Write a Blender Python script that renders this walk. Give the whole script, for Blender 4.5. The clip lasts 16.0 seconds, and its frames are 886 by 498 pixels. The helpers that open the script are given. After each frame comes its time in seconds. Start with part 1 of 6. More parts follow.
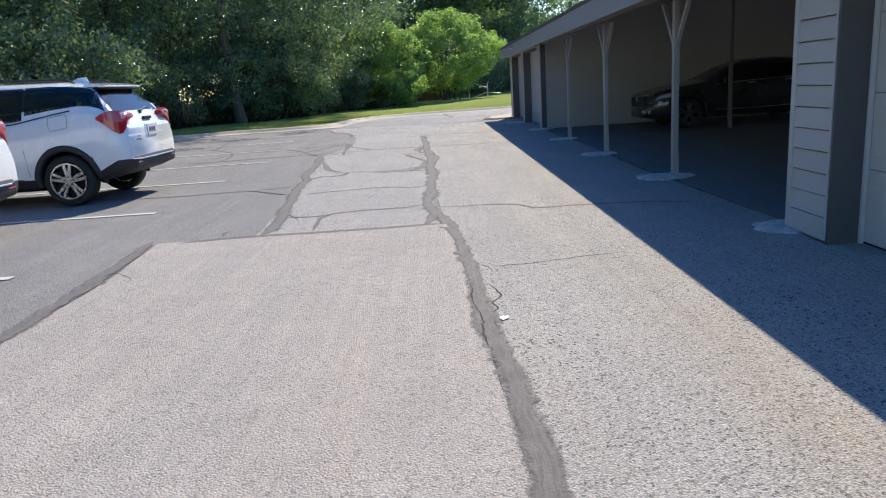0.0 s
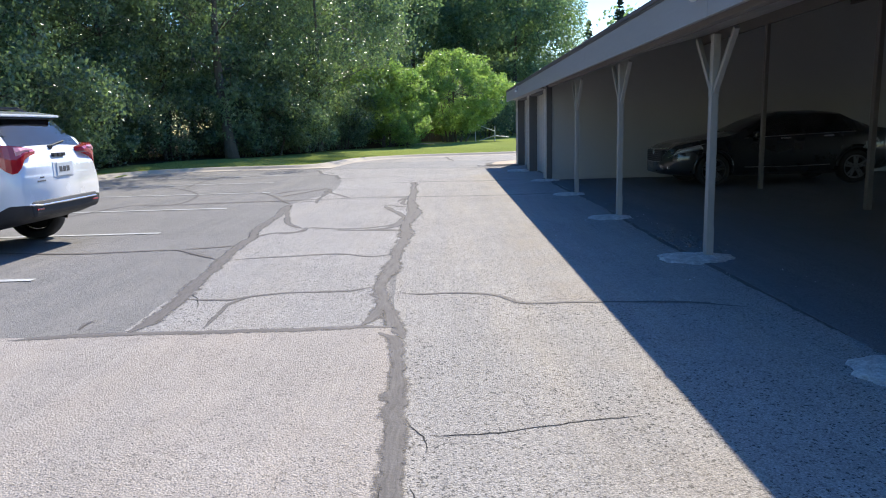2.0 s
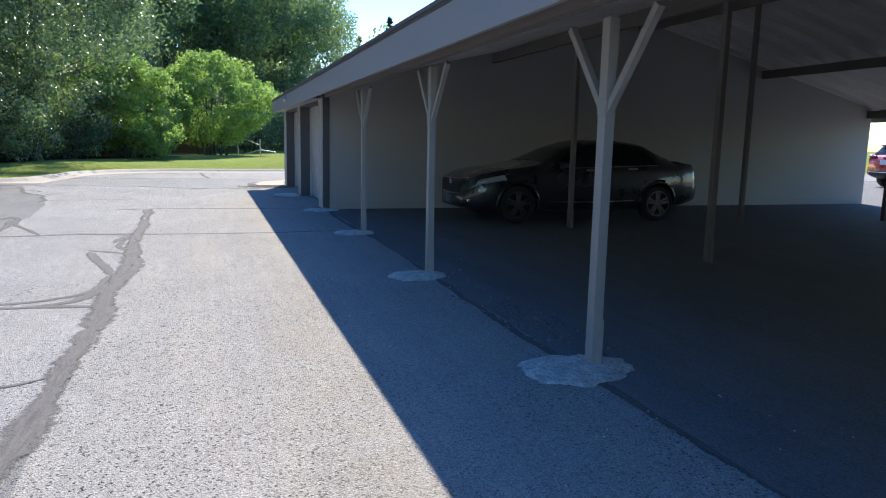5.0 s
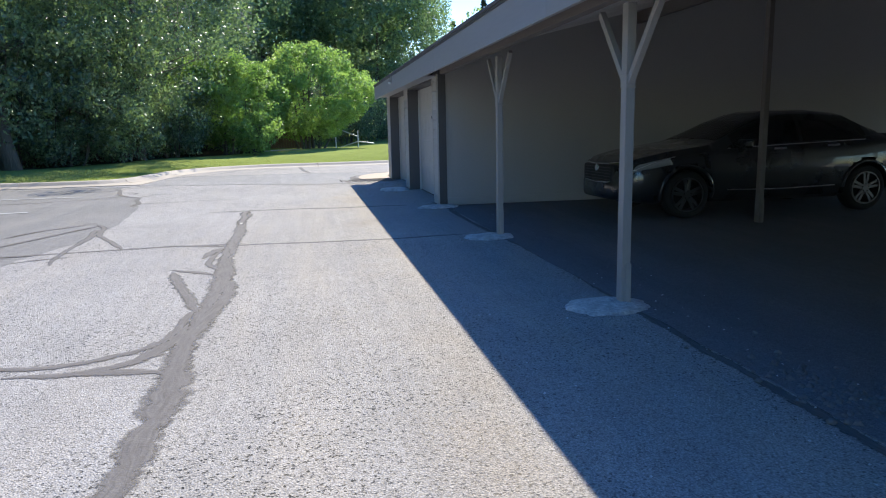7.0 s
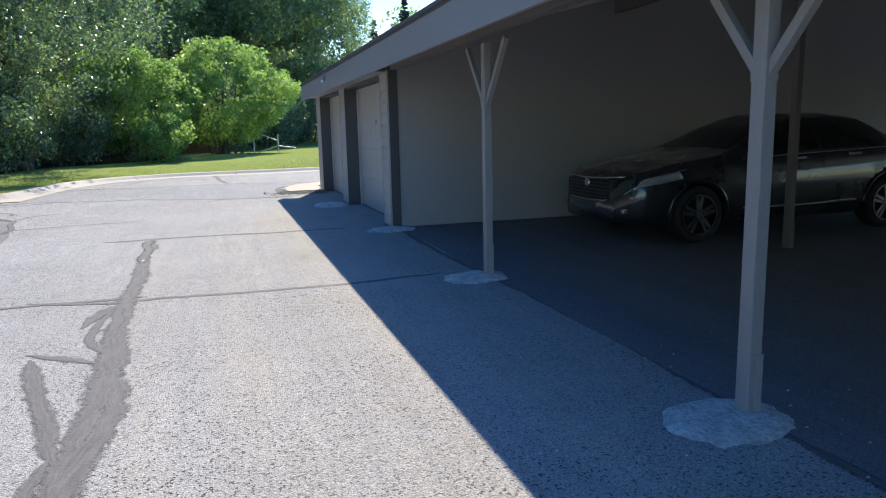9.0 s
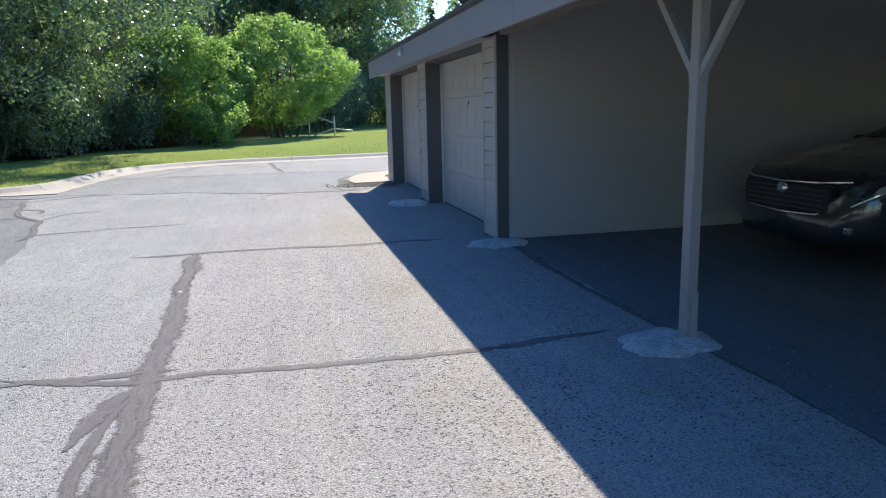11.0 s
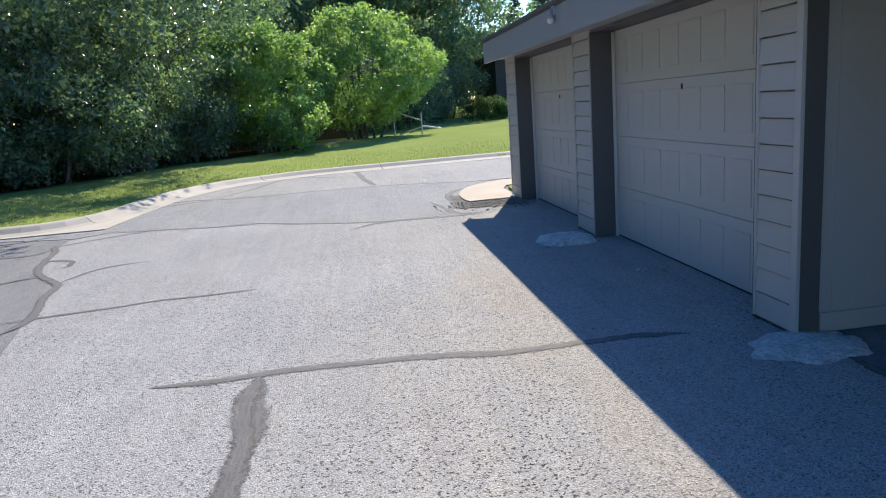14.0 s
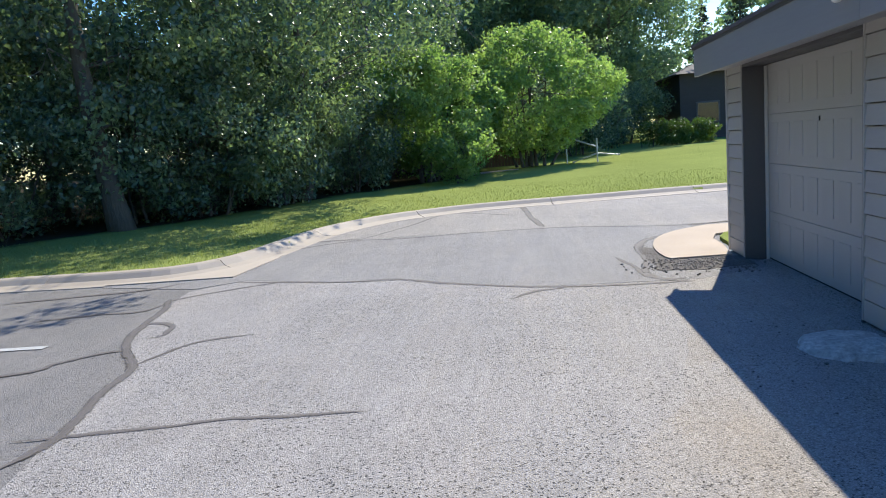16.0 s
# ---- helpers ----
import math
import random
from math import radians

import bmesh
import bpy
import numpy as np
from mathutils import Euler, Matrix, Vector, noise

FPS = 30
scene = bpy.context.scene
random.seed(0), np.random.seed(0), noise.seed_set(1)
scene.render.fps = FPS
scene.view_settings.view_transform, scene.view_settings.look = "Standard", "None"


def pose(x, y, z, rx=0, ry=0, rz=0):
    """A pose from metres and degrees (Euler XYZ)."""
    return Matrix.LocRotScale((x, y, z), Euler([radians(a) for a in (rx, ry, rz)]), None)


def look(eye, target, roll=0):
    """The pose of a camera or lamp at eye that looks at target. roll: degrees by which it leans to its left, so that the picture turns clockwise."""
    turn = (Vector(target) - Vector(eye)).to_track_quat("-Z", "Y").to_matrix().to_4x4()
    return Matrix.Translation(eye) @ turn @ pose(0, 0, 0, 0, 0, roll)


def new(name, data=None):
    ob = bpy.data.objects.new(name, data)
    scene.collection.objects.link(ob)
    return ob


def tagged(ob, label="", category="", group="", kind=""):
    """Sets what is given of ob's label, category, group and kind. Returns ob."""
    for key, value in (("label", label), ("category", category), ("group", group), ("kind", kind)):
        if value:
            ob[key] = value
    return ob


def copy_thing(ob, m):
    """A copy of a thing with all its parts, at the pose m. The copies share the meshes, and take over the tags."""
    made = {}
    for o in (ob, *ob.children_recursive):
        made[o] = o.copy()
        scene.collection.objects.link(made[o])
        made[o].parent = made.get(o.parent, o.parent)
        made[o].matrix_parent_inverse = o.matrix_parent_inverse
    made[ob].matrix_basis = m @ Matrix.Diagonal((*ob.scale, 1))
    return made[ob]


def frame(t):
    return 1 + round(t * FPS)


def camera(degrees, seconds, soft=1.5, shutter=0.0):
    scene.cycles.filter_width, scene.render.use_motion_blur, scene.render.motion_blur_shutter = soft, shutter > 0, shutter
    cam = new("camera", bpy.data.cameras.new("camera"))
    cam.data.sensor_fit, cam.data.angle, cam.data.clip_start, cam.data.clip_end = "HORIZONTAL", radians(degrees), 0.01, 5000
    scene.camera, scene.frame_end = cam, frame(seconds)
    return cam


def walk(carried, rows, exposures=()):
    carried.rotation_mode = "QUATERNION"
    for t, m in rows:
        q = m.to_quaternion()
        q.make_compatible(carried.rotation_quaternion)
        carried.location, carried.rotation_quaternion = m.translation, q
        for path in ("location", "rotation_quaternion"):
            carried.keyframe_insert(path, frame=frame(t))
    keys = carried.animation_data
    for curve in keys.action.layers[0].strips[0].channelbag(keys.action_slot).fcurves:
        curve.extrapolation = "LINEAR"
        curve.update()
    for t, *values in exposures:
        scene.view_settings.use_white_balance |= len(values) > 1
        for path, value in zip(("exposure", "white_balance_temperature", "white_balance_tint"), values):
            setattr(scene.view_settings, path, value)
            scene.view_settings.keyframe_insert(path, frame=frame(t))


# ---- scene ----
cam = camera(65.3, 16.0, soft=1.1)
PATH = [
    (0, (0.037, 0.515, 1.317), (0.027, 2.461, 0.858), -3.8),
    (0.5, (0.112, 1.038, 1.311), (0.098, 2.985, 0.855), -3.6),
    (1, (0.27, 1.541, 1.305), (0.249, 3.494, 0.873), -3.1),
    (1.5, (0.387, 2.052, 1.328), (0.35, 4.013, 0.938), -2.5),
    (2, (0.479, 2.564, 1.347), (0.454, 4.534, 0.999), -1.6),
    (2.5, (0.603, 3.07, 1.359), (0.651, 5.044, 1.041), -0.7),
    (3, (0.667, 3.584, 1.37), (0.864, 5.551, 1.062), 0.3),
    (3.5, (0.795, 4.115, 1.376), (1.188, 6.052, 1.069), 1.1),
    (4, (0.795, 4.616, 1.377), (1.374, 6.506, 1.072), 1.5),
    (4.2, (0.794, 4.786, 1.395), (1.431, 6.657, 1.09), 1.4),
    (6.3, (0.677, 7.068, 1.296), (1.156, 8.961, 0.973), -0.83),
    (6.5, (0.734, 7.270, 1.273), (1.157, 9.177, 0.945), -1.00),
    (7, (0.668, 7.786, 1.306), (1.031, 9.703, 0.967), -1.16),
    (7.5, (0.639, 8.294, 1.362), (1.033, 10.204, 1.017), -1.01),
    (8, (0.607, 8.847, 1.358), (1.118, 10.730, 1.021), -1.43),
    (8.2, (0.597, 9.038, 1.356), (1.181, 10.901, 1.026), -1.40),
    (10.3, (0.554, 11.34, 1.45), (1.121, 13.221, 1.076), -1.0),
    (10.5, (0.523, 11.577, 1.421), (1.052, 13.468, 1.041), -1.0),
    (11, (0.502, 12.191, 1.431), (0.953, 14.099, 1.04), -1.4),
    (11.5, (0.459, 12.792, 1.458), (0.848, 14.713, 1.06), -2.0),
    (12, (0.366, 13.38, 1.484), (0.729, 15.305, 1.081), -2.7),
    (12.5, (0.348, 13.983, 1.502), (0.703, 15.909, 1.098), -3.3),
    (13, (0.302, 14.558, 1.509), (0.647, 16.486, 1.103), -3.7),
    (13.5, (0.355, 15.151, 1.522), (0.663, 17.085, 1.114), -4.0),
    (14, (0.311, 15.723, 1.519), (0.536, 17.669, 1.116), -4.4),
    (14.5, (0.365, 16.297, 1.503), (0.485, 18.255, 1.111), -4.6),
    (15, (0.345, 16.892, 1.526), (0.359, 18.856, 1.149), -4.6),
    (15.5, (0.409, 17.466, 1.617), (0.284, 19.431, 1.266), -4.7),
    (16, (0.374, 18.083, 1.582), (0.129, 20.045, 1.285), -4.9),
]
walk(cam, [(t, look(eye, target, roll)) for t, eye, target, roll in PATH], [(0.0, 0.76, 5930, 11), (1.5, 0.88, 5870, 11), (3.5, 1.04, 5700, 10), (12.0, 1.0, 5700, 10), (14.5, 0.88, 5700, 10), (16.0, 0.83, 5750, 10)])


# ---- light ----
SUN = Vector((0.350, 0.968, 1.0)).normalized()
world = bpy.data.worlds.new("sky_world")
scene.world = world
world.use_nodes = True
wn = world.node_tree.nodes
sky = wn.new("ShaderNodeTexSky")
sky.sky_type = "NISHITA"
sky.sun_disc = False
sky.sun_elevation = math.asin(SUN.z)
sky.sun_rotation = math.atan2(SUN.x, SUN.y)
sky.air_density, sky.dust_density, sky.ozone_density = 1.2, 0.4, 3.0
deep = wn.new("ShaderNodeHueSaturation")
deep.inputs["Hue"].default_value = 0.51
deep.inputs["Saturation"].default_value = 1.4
world.node_tree.links.new(sky.outputs[0], deep.inputs["Color"])
world.node_tree.links.new(deep.outputs[0], wn["Background"].inputs[0])
wn["Background"].inputs[1].default_value = 0.122
sun_data = bpy.data.lights.new("sun", "SUN")
sun_data.energy, sun_data.angle, sun_data.color = 4.25, radians(0.53), (1.0, 0.875, 0.665)
sun_lamp = new("sun", sun_data)
sun_lamp.matrix_world = look(SUN * 60, (0, 0, 0))


# ---- materials ----
def nodes_of(name):
    m = bpy.data.materials.new(name)
    m.use_nodes = True
    nt = m.node_tree
    return m, nt, nt.nodes["Principled BSDF"]


def add(nt, kind, links=None, **props):
    n = nt.nodes.new(kind)
    for k, v in props.items():
        n.inputs[k.replace("_", " ")].default_value = v
    for k, src in (links or {}).items():
        nt.links.new(src, n.inputs[k])
    return n


def value_math(nt, op, a, b=None, c=None):
    n = nt.nodes.new("ShaderNodeMath")
    n.operation = op
    for i, v in enumerate((a, b, c)):
        if v is None:
            continue
        if isinstance(v, (int, float)):
            n.inputs[i].default_value = v
        else:
            nt.links.new(v, n.inputs[i])
    return n.outputs[0]


def noise_of(nt, vec, scale, detail=4.0, rough=0.55):
    n = add(nt, "ShaderNodeTexNoise", {"Vector": vec}, Scale=scale, Detail=detail, Roughness=rough)
    return n.outputs["Fac"]


def mix_rgb(nt, fac, a, b, blend="MIX"):
    n = nt.nodes.new("ShaderNodeMix")
    n.data_type, n.blend_type = "RGBA", blend
    for i, v in ((0, fac), (6, a), (7, b)):
        if isinstance(v, (int, float)):
            n.inputs[i].default_value = v
        elif isinstance(v, tuple):
            n.inputs[i].default_value = (*v[:3], 1)
        else:
            nt.links.new(v, n.inputs[i])
    return n.outputs[2]


def step(nt, src, lo, hi, out_lo=0.0, out_hi=1.0):
    n = nt.nodes.new("ShaderNodeMapRange")
    nt.links.new(src, n.inputs[0])
    for i, v in enumerate((lo, hi, out_lo, out_hi)):
        n.inputs[i + 1].default_value = v
    return n.outputs[0]


def bump_to(nt, bsdf, height, strength, distance):
    b = add(nt, "ShaderNodeBump", {"Height": height}, Strength=strength, Distance=distance)
    nt.links.new(b.outputs[0], bsdf.inputs["Normal"])


def plain(name, color, rough=0.6, metal=0.0, big=(0.6, 0.12), fine=(40.0, 0.12), bump=(60.0, 0.2, 0.002), coat=0.0, piece=0.0, spec=0.5, stretch=(1, 1, 1)):
    """Painted, plastic, wooden or mineral surface with variation at two scales."""
    m, nt, bsdf = nodes_of(name)
    co = nt.nodes.new("ShaderNodeTexCoord").outputs["Object"]
    mp = add(nt, "ShaderNodeMapping", {"Vector": co})
    mp.inputs["Scale"].default_value = stretch
    vec = mp.outputs[0]
    v = 1.0
    val = value_math(nt, "MULTIPLY_ADD", noise_of(nt, vec, big[0]), 2 * big[1], 1 - big[1])
    val = value_math(nt, "MULTIPLY", val, value_math(nt, "MULTIPLY_ADD", noise_of(nt, vec, fine[0], 5, 0.65), 2 * fine[1], 1 - fine[1]))
    if piece:
        rnd = nt.nodes.new("ShaderNodeObjectInfo").outputs["Random"]
        val = value_math(nt, "MULTIPLY", val, value_math(nt, "MULTIPLY_ADD", rnd, 2 * piece, 1 - piece))
    hsv = add(nt, "ShaderNodeHueSaturation", {"Value": val}, Color=(*color, 1))
    nt.links.new(hsv.outputs[0], bsdf.inputs["Base Color"])
    nt.links.new(step(nt, noise_of(nt, vec, big[0] * 4), 0.3, 0.7, max(rough - 0.08, 0.02), min(rough + 0.08, 1)), bsdf.inputs["Roughness"])
    bsdf.inputs["Metallic"].default_value = metal
    bsdf.inputs["Specular IOR Level"].default_value = spec
    bsdf.inputs["Coat Weight"].default_value = coat
    bsdf.inputs["Coat Roughness"].default_value = 0.05
    if bump:
        bump_to(nt, bsdf, noise_of(nt, vec, bump[0], 5, 0.6), bump[1], bump[2])
    return m


def asphalt(name, base, stone, dark, cell=110.0, pit=0.5, stain=0.18, tint=(0.30, 0.26, 0.21), tint_amount=0.35, rough=0.85, drip=0.0, speckle=0.24):
    """Worn asphalt: aggregate cells, pits between them darkened by painted stone shadows, wheel-worn streaks and broad
    stains.
    """
    m, nt, bsdf = nodes_of(name)
    vec = nt.nodes.new("ShaderNodeTexCoord").outputs["Object"]
    vor = add(nt, "ShaderNodeTexVoronoi", {"Vector": vec}, Scale=cell)
    sep = nt.nodes.new("ShaderNodeSeparateColor")
    nt.links.new(vor.outputs["Color"], sep.inputs[0])
    col = mix_rgb(nt, step(nt, sep.outputs[0], 0.0, 1.0, 0.28, 0.72), base, stone)
    clump = noise_of(nt, vec, 46.0, 4, 0.65)
    patchy = step(nt, noise_of(nt, vec, 0.75, 4), 0.38, 0.60, 0.40, 1.0)
    pits = value_math(nt, "MULTIPLY", step(nt, clump, 0.60, 0.62), pit)
    holes = add(nt, "ShaderNodeTexVoronoi", {"Vector": vec}, Scale=44.0)
    pick = nt.nodes.new("ShaderNodeSeparateColor")
    nt.links.new(holes.outputs["Color"], pick.inputs[0])
    ring = value_math(nt, "ADD", holes.outputs["Distance"], value_math(nt, "MULTIPLY_ADD", noise_of(nt, vec, 120.0, 2), 0.5, -0.25))
    hole = value_math(nt, "MULTIPLY", step(nt, pick.outputs[1], 0.66, 0.70), step(nt, ring, 0.22, 0.30, 1.0, 0.0))
    pits = value_math(nt, "MAXIMUM", pits, value_math(nt, "MULTIPLY", hole, min(pit * 1.15, 1.0)))
    pits = value_math(nt, "MULTIPLY", pits, patchy)
    # pit colour also carries the small shadows stones throw in low sun
    col = mix_rgb(nt, pits, col, dark)
    mp = add(nt, "ShaderNodeMapping", {"Vector": vec})
    mp.inputs["Scale"].default_value = (1.6, 0.16, 1.0)
    streak = noise_of(nt, mp.outputs[0], 1.4, 5, 0.6)
    broad = noise_of(nt, vec, 0.35, 5, 0.6)
    blot = noise_of(nt, vec, 2.6, 5, 0.65)
    val = value_math(nt, "MULTIPLY_ADD", broad, 2 * stain, 1 - stain)
    val = value_math(nt, "MULTIPLY", val, value_math(nt, "MULTIPLY_ADD", streak, 0.30, 0.85))
    val = value_math(nt, "MULTIPLY", val, value_math(nt, "MULTIPLY_ADD", blot, 0.44, 0.78))
    mp2 = add(nt, "ShaderNodeMapping", {"Vector": vec})
    mp2.inputs["Scale"].default_value = (16.0, 0.35, 1.0)
    val = value_math(nt, "MULTIPLY", val, value_math(nt, "MULTIPLY_ADD", noise_of(nt, mp2.outputs[0], 1.0, 3), 0.24, 0.88))
    grain = noise_of(nt, vec, 120.0, 2, 0.5)
    val = value_math(nt, "MULTIPLY", val, step(nt, grain, 0.32, 0.68, 1 - speckle, 1 + speckle))
    if drip:
        xyz = nt.nodes.new("ShaderNodeSeparateXYZ")
        nt.links.new(vec, xyz.inputs[0])
        away = value_math(nt, "ABSOLUTE", value_math(nt, "ADD", xyz.outputs[0], -drip))
        band = value_math(nt, "MULTIPLY", step(nt, away, 0.05, 0.40, 0.42, 0.0), step(nt, noise_of(nt, vec, 1.1, 4), 0.38, 0.62))
        col = mix_rgb(nt, band, col, (0.27, 0.22, 0.16))
    col = mix_rgb(nt, value_math(nt, "MULTIPLY", step(nt, streak, 0.45, 0.75), tint_amount), col, tint)
    hsv = nt.nodes.new("ShaderNodeHueSaturation")
    nt.links.new(col, hsv.inputs["Color"])
    nt.links.new(val, hsv.inputs["Value"])
    nt.links.new(hsv.outputs[0], bsdf.inputs["Base Color"])
    nt.links.new(step(nt, blot, 0.3, 0.7, rough - 0.1, rough + 0.08), bsdf.inputs["Roughness"])
    bsdf.inputs["Specular IOR Level"].default_value = 0.35
    h = value_math(nt, "ADD", value_math(nt, "MULTIPLY", vor.outputs["Distance"], -0.8), value_math(nt, "MULTIPLY", pits, -1.6))
    bump_to(nt, bsdf, h, 0.8, 0.008)
    return m


def leaf_material(name, color, bright, gloss=0.35, through_light=0.45):
    """Leaves: diffuse, light shining through, a waxy gloss, hue varied leaf by leaf, lit and shaded clumps painted into
    the colour.
    """
    m, nt, bsdf = nodes_of(name)
    rnd = nt.nodes.new("ShaderNodeNewGeometry").outputs["Random Per Island"]
    co = nt.nodes.new("ShaderNodeTexCoord").outputs["Object"]
    # noise patches paint sunlit clumps against shaded ones
    clump = step(nt, noise_of(nt, co, 0.6, 3), 0.42, 0.60)
    fac = value_math(nt, "MULTIPLY_ADD", value_math(nt, "POWER", rnd, 1.4), 0.45, value_math(nt, "MULTIPLY", clump, 0.55))
    col = mix_rgb(nt, fac, color, bright)
    nt.links.new(col, bsdf.inputs["Base Color"])
    bsdf.inputs["Roughness"].default_value = gloss
    bsdf.inputs["Specular IOR Level"].default_value = 0.75
    tr = nt.nodes.new("ShaderNodeBsdfTranslucent")
    nt.links.new(mix_rgb(nt, 1.0, col, (1.30, 1.30, 0.62), "MULTIPLY"), tr.inputs[0])
    mx = nt.nodes.new("ShaderNodeMixShader")
    mx.inputs[0].default_value = through_light
    nt.links.new(bsdf.outputs[0], mx.inputs[1])
    nt.links.new(tr.outputs[0], mx.inputs[2])
    nt.links.new(mx.outputs[0], nt.nodes["Material Output"].inputs[0])
    return m


def clear_glass(name, tint):
    m, nt, bsdf = nodes_of(name)
    bsdf.inputs["Base Color"].default_value = (*tint, 1)
    bsdf.inputs["Roughness"].default_value = 0.03
    bsdf.inputs["Transmission Weight"].default_value = 0.9
    bsdf.inputs["IOR"].default_value = 1.45
    return m


M_LOT = asphalt("lot_asphalt", (0.142, 0.135, 0.128), (0.26, 0.249, 0.238), (0.045, 0.045, 0.048), pit=0.7, tint_amount=0.15, speckle=0.3)
M_LANE = asphalt("lane_asphalt", (0.235, 0.221, 0.208), (0.40, 0.378, 0.356), (0.03, 0.03, 0.032), pit=1.0, speckle=0.36)
M_STRIP = asphalt("carport_side_asphalt", (0.245, 0.228, 0.21), (0.40, 0.374, 0.345), (0.032, 0.032, 0.033), pit=1.0, speckle=0.36, tint=(0.33, 0.28, 0.21), tint_amount=0.4, drip=1.38)
M_PATCH = asphalt("patch_asphalt", (0.288, 0.256, 0.228), (0.405, 0.366, 0.326), (0.13, 0.115, 0.105), pit=0.55, tint=(0.34, 0.28, 0.22), tint_amount=0.4)
M_ROAD = asphalt("road_asphalt", (0.235, 0.217, 0.20), (0.34, 0.318, 0.292), (0.10, 0.095, 0.095), pit=0.35)
M_APRON = asphalt("apron_asphalt", (0.195, 0.187, 0.18), (0.31, 0.297, 0.285), (0.06, 0.06, 0.062), pit=0.45, tint_amount=0.2)
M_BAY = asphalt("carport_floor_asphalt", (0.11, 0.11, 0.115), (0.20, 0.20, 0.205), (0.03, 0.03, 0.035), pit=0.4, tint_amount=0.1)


def worn_sealant():
    """Brushed-on crack sealant: streaked along its run, worn thin and feathered at its edges."""
    m = plain("crack_sealant", (0.088, 0.079, 0.074), 0.8, big=(3.0, 0.35), fine=(60.0, 0.35), bump=(70.0, 0.7, 0.006))
    nt = m.node_tree
    bsdf = nt.nodes["Principled BSDF"]
    hsv = bsdf.inputs["Base Color"].links[0].from_socket
    tc = nt.nodes.new("ShaderNodeTexCoord")
    uv = nt.nodes.new("ShaderNodeSeparateXYZ")
    nt.links.new(tc.outputs["UV"], uv.inputs[0])
    mp = add(nt, "ShaderNodeMapping", {"Vector": tc.outputs["UV"]})
    mp.inputs["Scale"].default_value = (3.2, 2.2, 1.0)
    streak = step(nt, noise_of(nt, mp.outputs[0], 1.6, 5, 0.7), 0.34, 0.66, 0.0, 1.0)
    nt.links.new(mix_rgb(nt, streak, hsv, (0.165, 0.149, 0.139)), bsdf.inputs["Base Color"])
    rim = value_math(nt, "SUBTRACT", 1.0, value_math(nt, "ABSOLUTE", uv.outputs[0]))
    wear = value_math(nt, "ADD", value_math(nt, "MULTIPLY_ADD", noise_of(nt, tc.outputs["Object"], 13.0, 5, 0.7), 2.2, -1.1),
                      value_math(nt, "MULTIPLY_ADD", noise_of(nt, tc.outputs["Object"], 70.0, 3, 0.6), 1.0, -0.5))
    cover = step(nt, value_math(nt, "ADD", value_math(nt, "MULTIPLY", rim, 1.5), wear), 0.05, 0.75, 0.0, 0.92)
    clear = nt.nodes.new("ShaderNodeBsdfTransparent")
    mx = nt.nodes.new("ShaderNodeMixShader")
    nt.links.new(cover, mx.inputs[0])
    nt.links.new(clear.outputs[0], mx.inputs[1])
    nt.links.new(bsdf.outputs[0], mx.inputs[2])
    nt.links.new(mx.outputs[0], nt.nodes["Material Output"].inputs[0])
    return m


M_TAR = worn_sealant()
M_CRUMB = plain("asphalt_crumb", (0.17, 0.158, 0.148), 0.9, big=(3.0, 0.3), fine=(60.0, 0.4))
M_OPEN = plain("open_crack", (0.03, 0.028, 0.027), 0.95, bump=None)
M_LINE = plain("line_paint", (0.47, 0.47, 0.455), 0.7, big=(1.5, 0.3), fine=(30.0, 0.5), bump=(90.0, 0.4, 0.003))
M_KERB = plain("kerb_concrete", (0.41, 0.352, 0.28), 0.85, big=(1.2, 0.14), fine=(55.0, 0.16), bump=(120.0, 0.3, 0.003), piece=0.06)
M_PAD = plain("footing_concrete", (0.60, 0.58, 0.545), 0.95, big=(9.0, 0.45), fine=(30.0, 0.8), bump=(30.0, 1.0, 0.05))
M_WALK = plain("walkway_concrete", (0.42, 0.335, 0.245), 0.85, big=(1.2, 0.14), fine=(55.0, 0.16), bump=(120.0, 0.3, 0.003))
M_GRIT = plain("loose_grit", (0.13, 0.115, 0.10), 0.95, big=(5.0, 0.4), fine=(45.0, 0.7), bump=(40.0, 1.0, 0.03))


def lawn_and_soil():
    """Mown grass, giving way to bare soil and litter under the wood."""
    m = plain("lawn_grass", (0.245, 0.285, 0.082), 0.9, big=(0.35, 0.22), fine=(30.0, 0.45), bump=(45.0, 0.8, 0.03), spec=0.0)
    nt = m.node_tree
    bsdf = nt.nodes["Principled BSDF"]
    grass = bsdf.inputs["Base Color"].links[0].from_socket
    co = nt.nodes.new("ShaderNodeTexCoord").outputs["Object"]
    xyz = nt.nodes.new("ShaderNodeSeparateXYZ")
    nt.links.new(co, xyz.inputs[0])
    edge = value_math(nt, "ADD", value_math(nt, "MULTIPLY", value_math(nt, "ADD", xyz.outputs[0], 10.2), -0.835), value_math(nt, "MULTIPLY", value_math(nt, "ADD", xyz.outputs[1], -31.4), 0.55))
    edge = value_math(nt, "MINIMUM", edge, value_math(nt, "ADD", value_math(nt, "MULTIPLY", xyz.outputs[0], -1.0), -1.4))
    left = value_math(nt, "ADD", value_math(nt, "MULTIPLY", xyz.outputs[0], -1.0), -11.9)
    mask = value_math(nt, "ADD", value_math(nt, "MAXIMUM", edge, left), value_math(nt, "MULTIPLY_ADD", noise_of(nt, co, 1.1, 4), 1.4, -0.7))
    nt.links.new(mix_rgb(nt, step(nt, mask, -0.2, 0.4), grass, mix_rgb(nt, noise_of(nt, co, 9.0, 5), (0.03, 0.026, 0.018), (0.085, 0.07, 0.045))), bsdf.inputs["Base Color"])
    return m


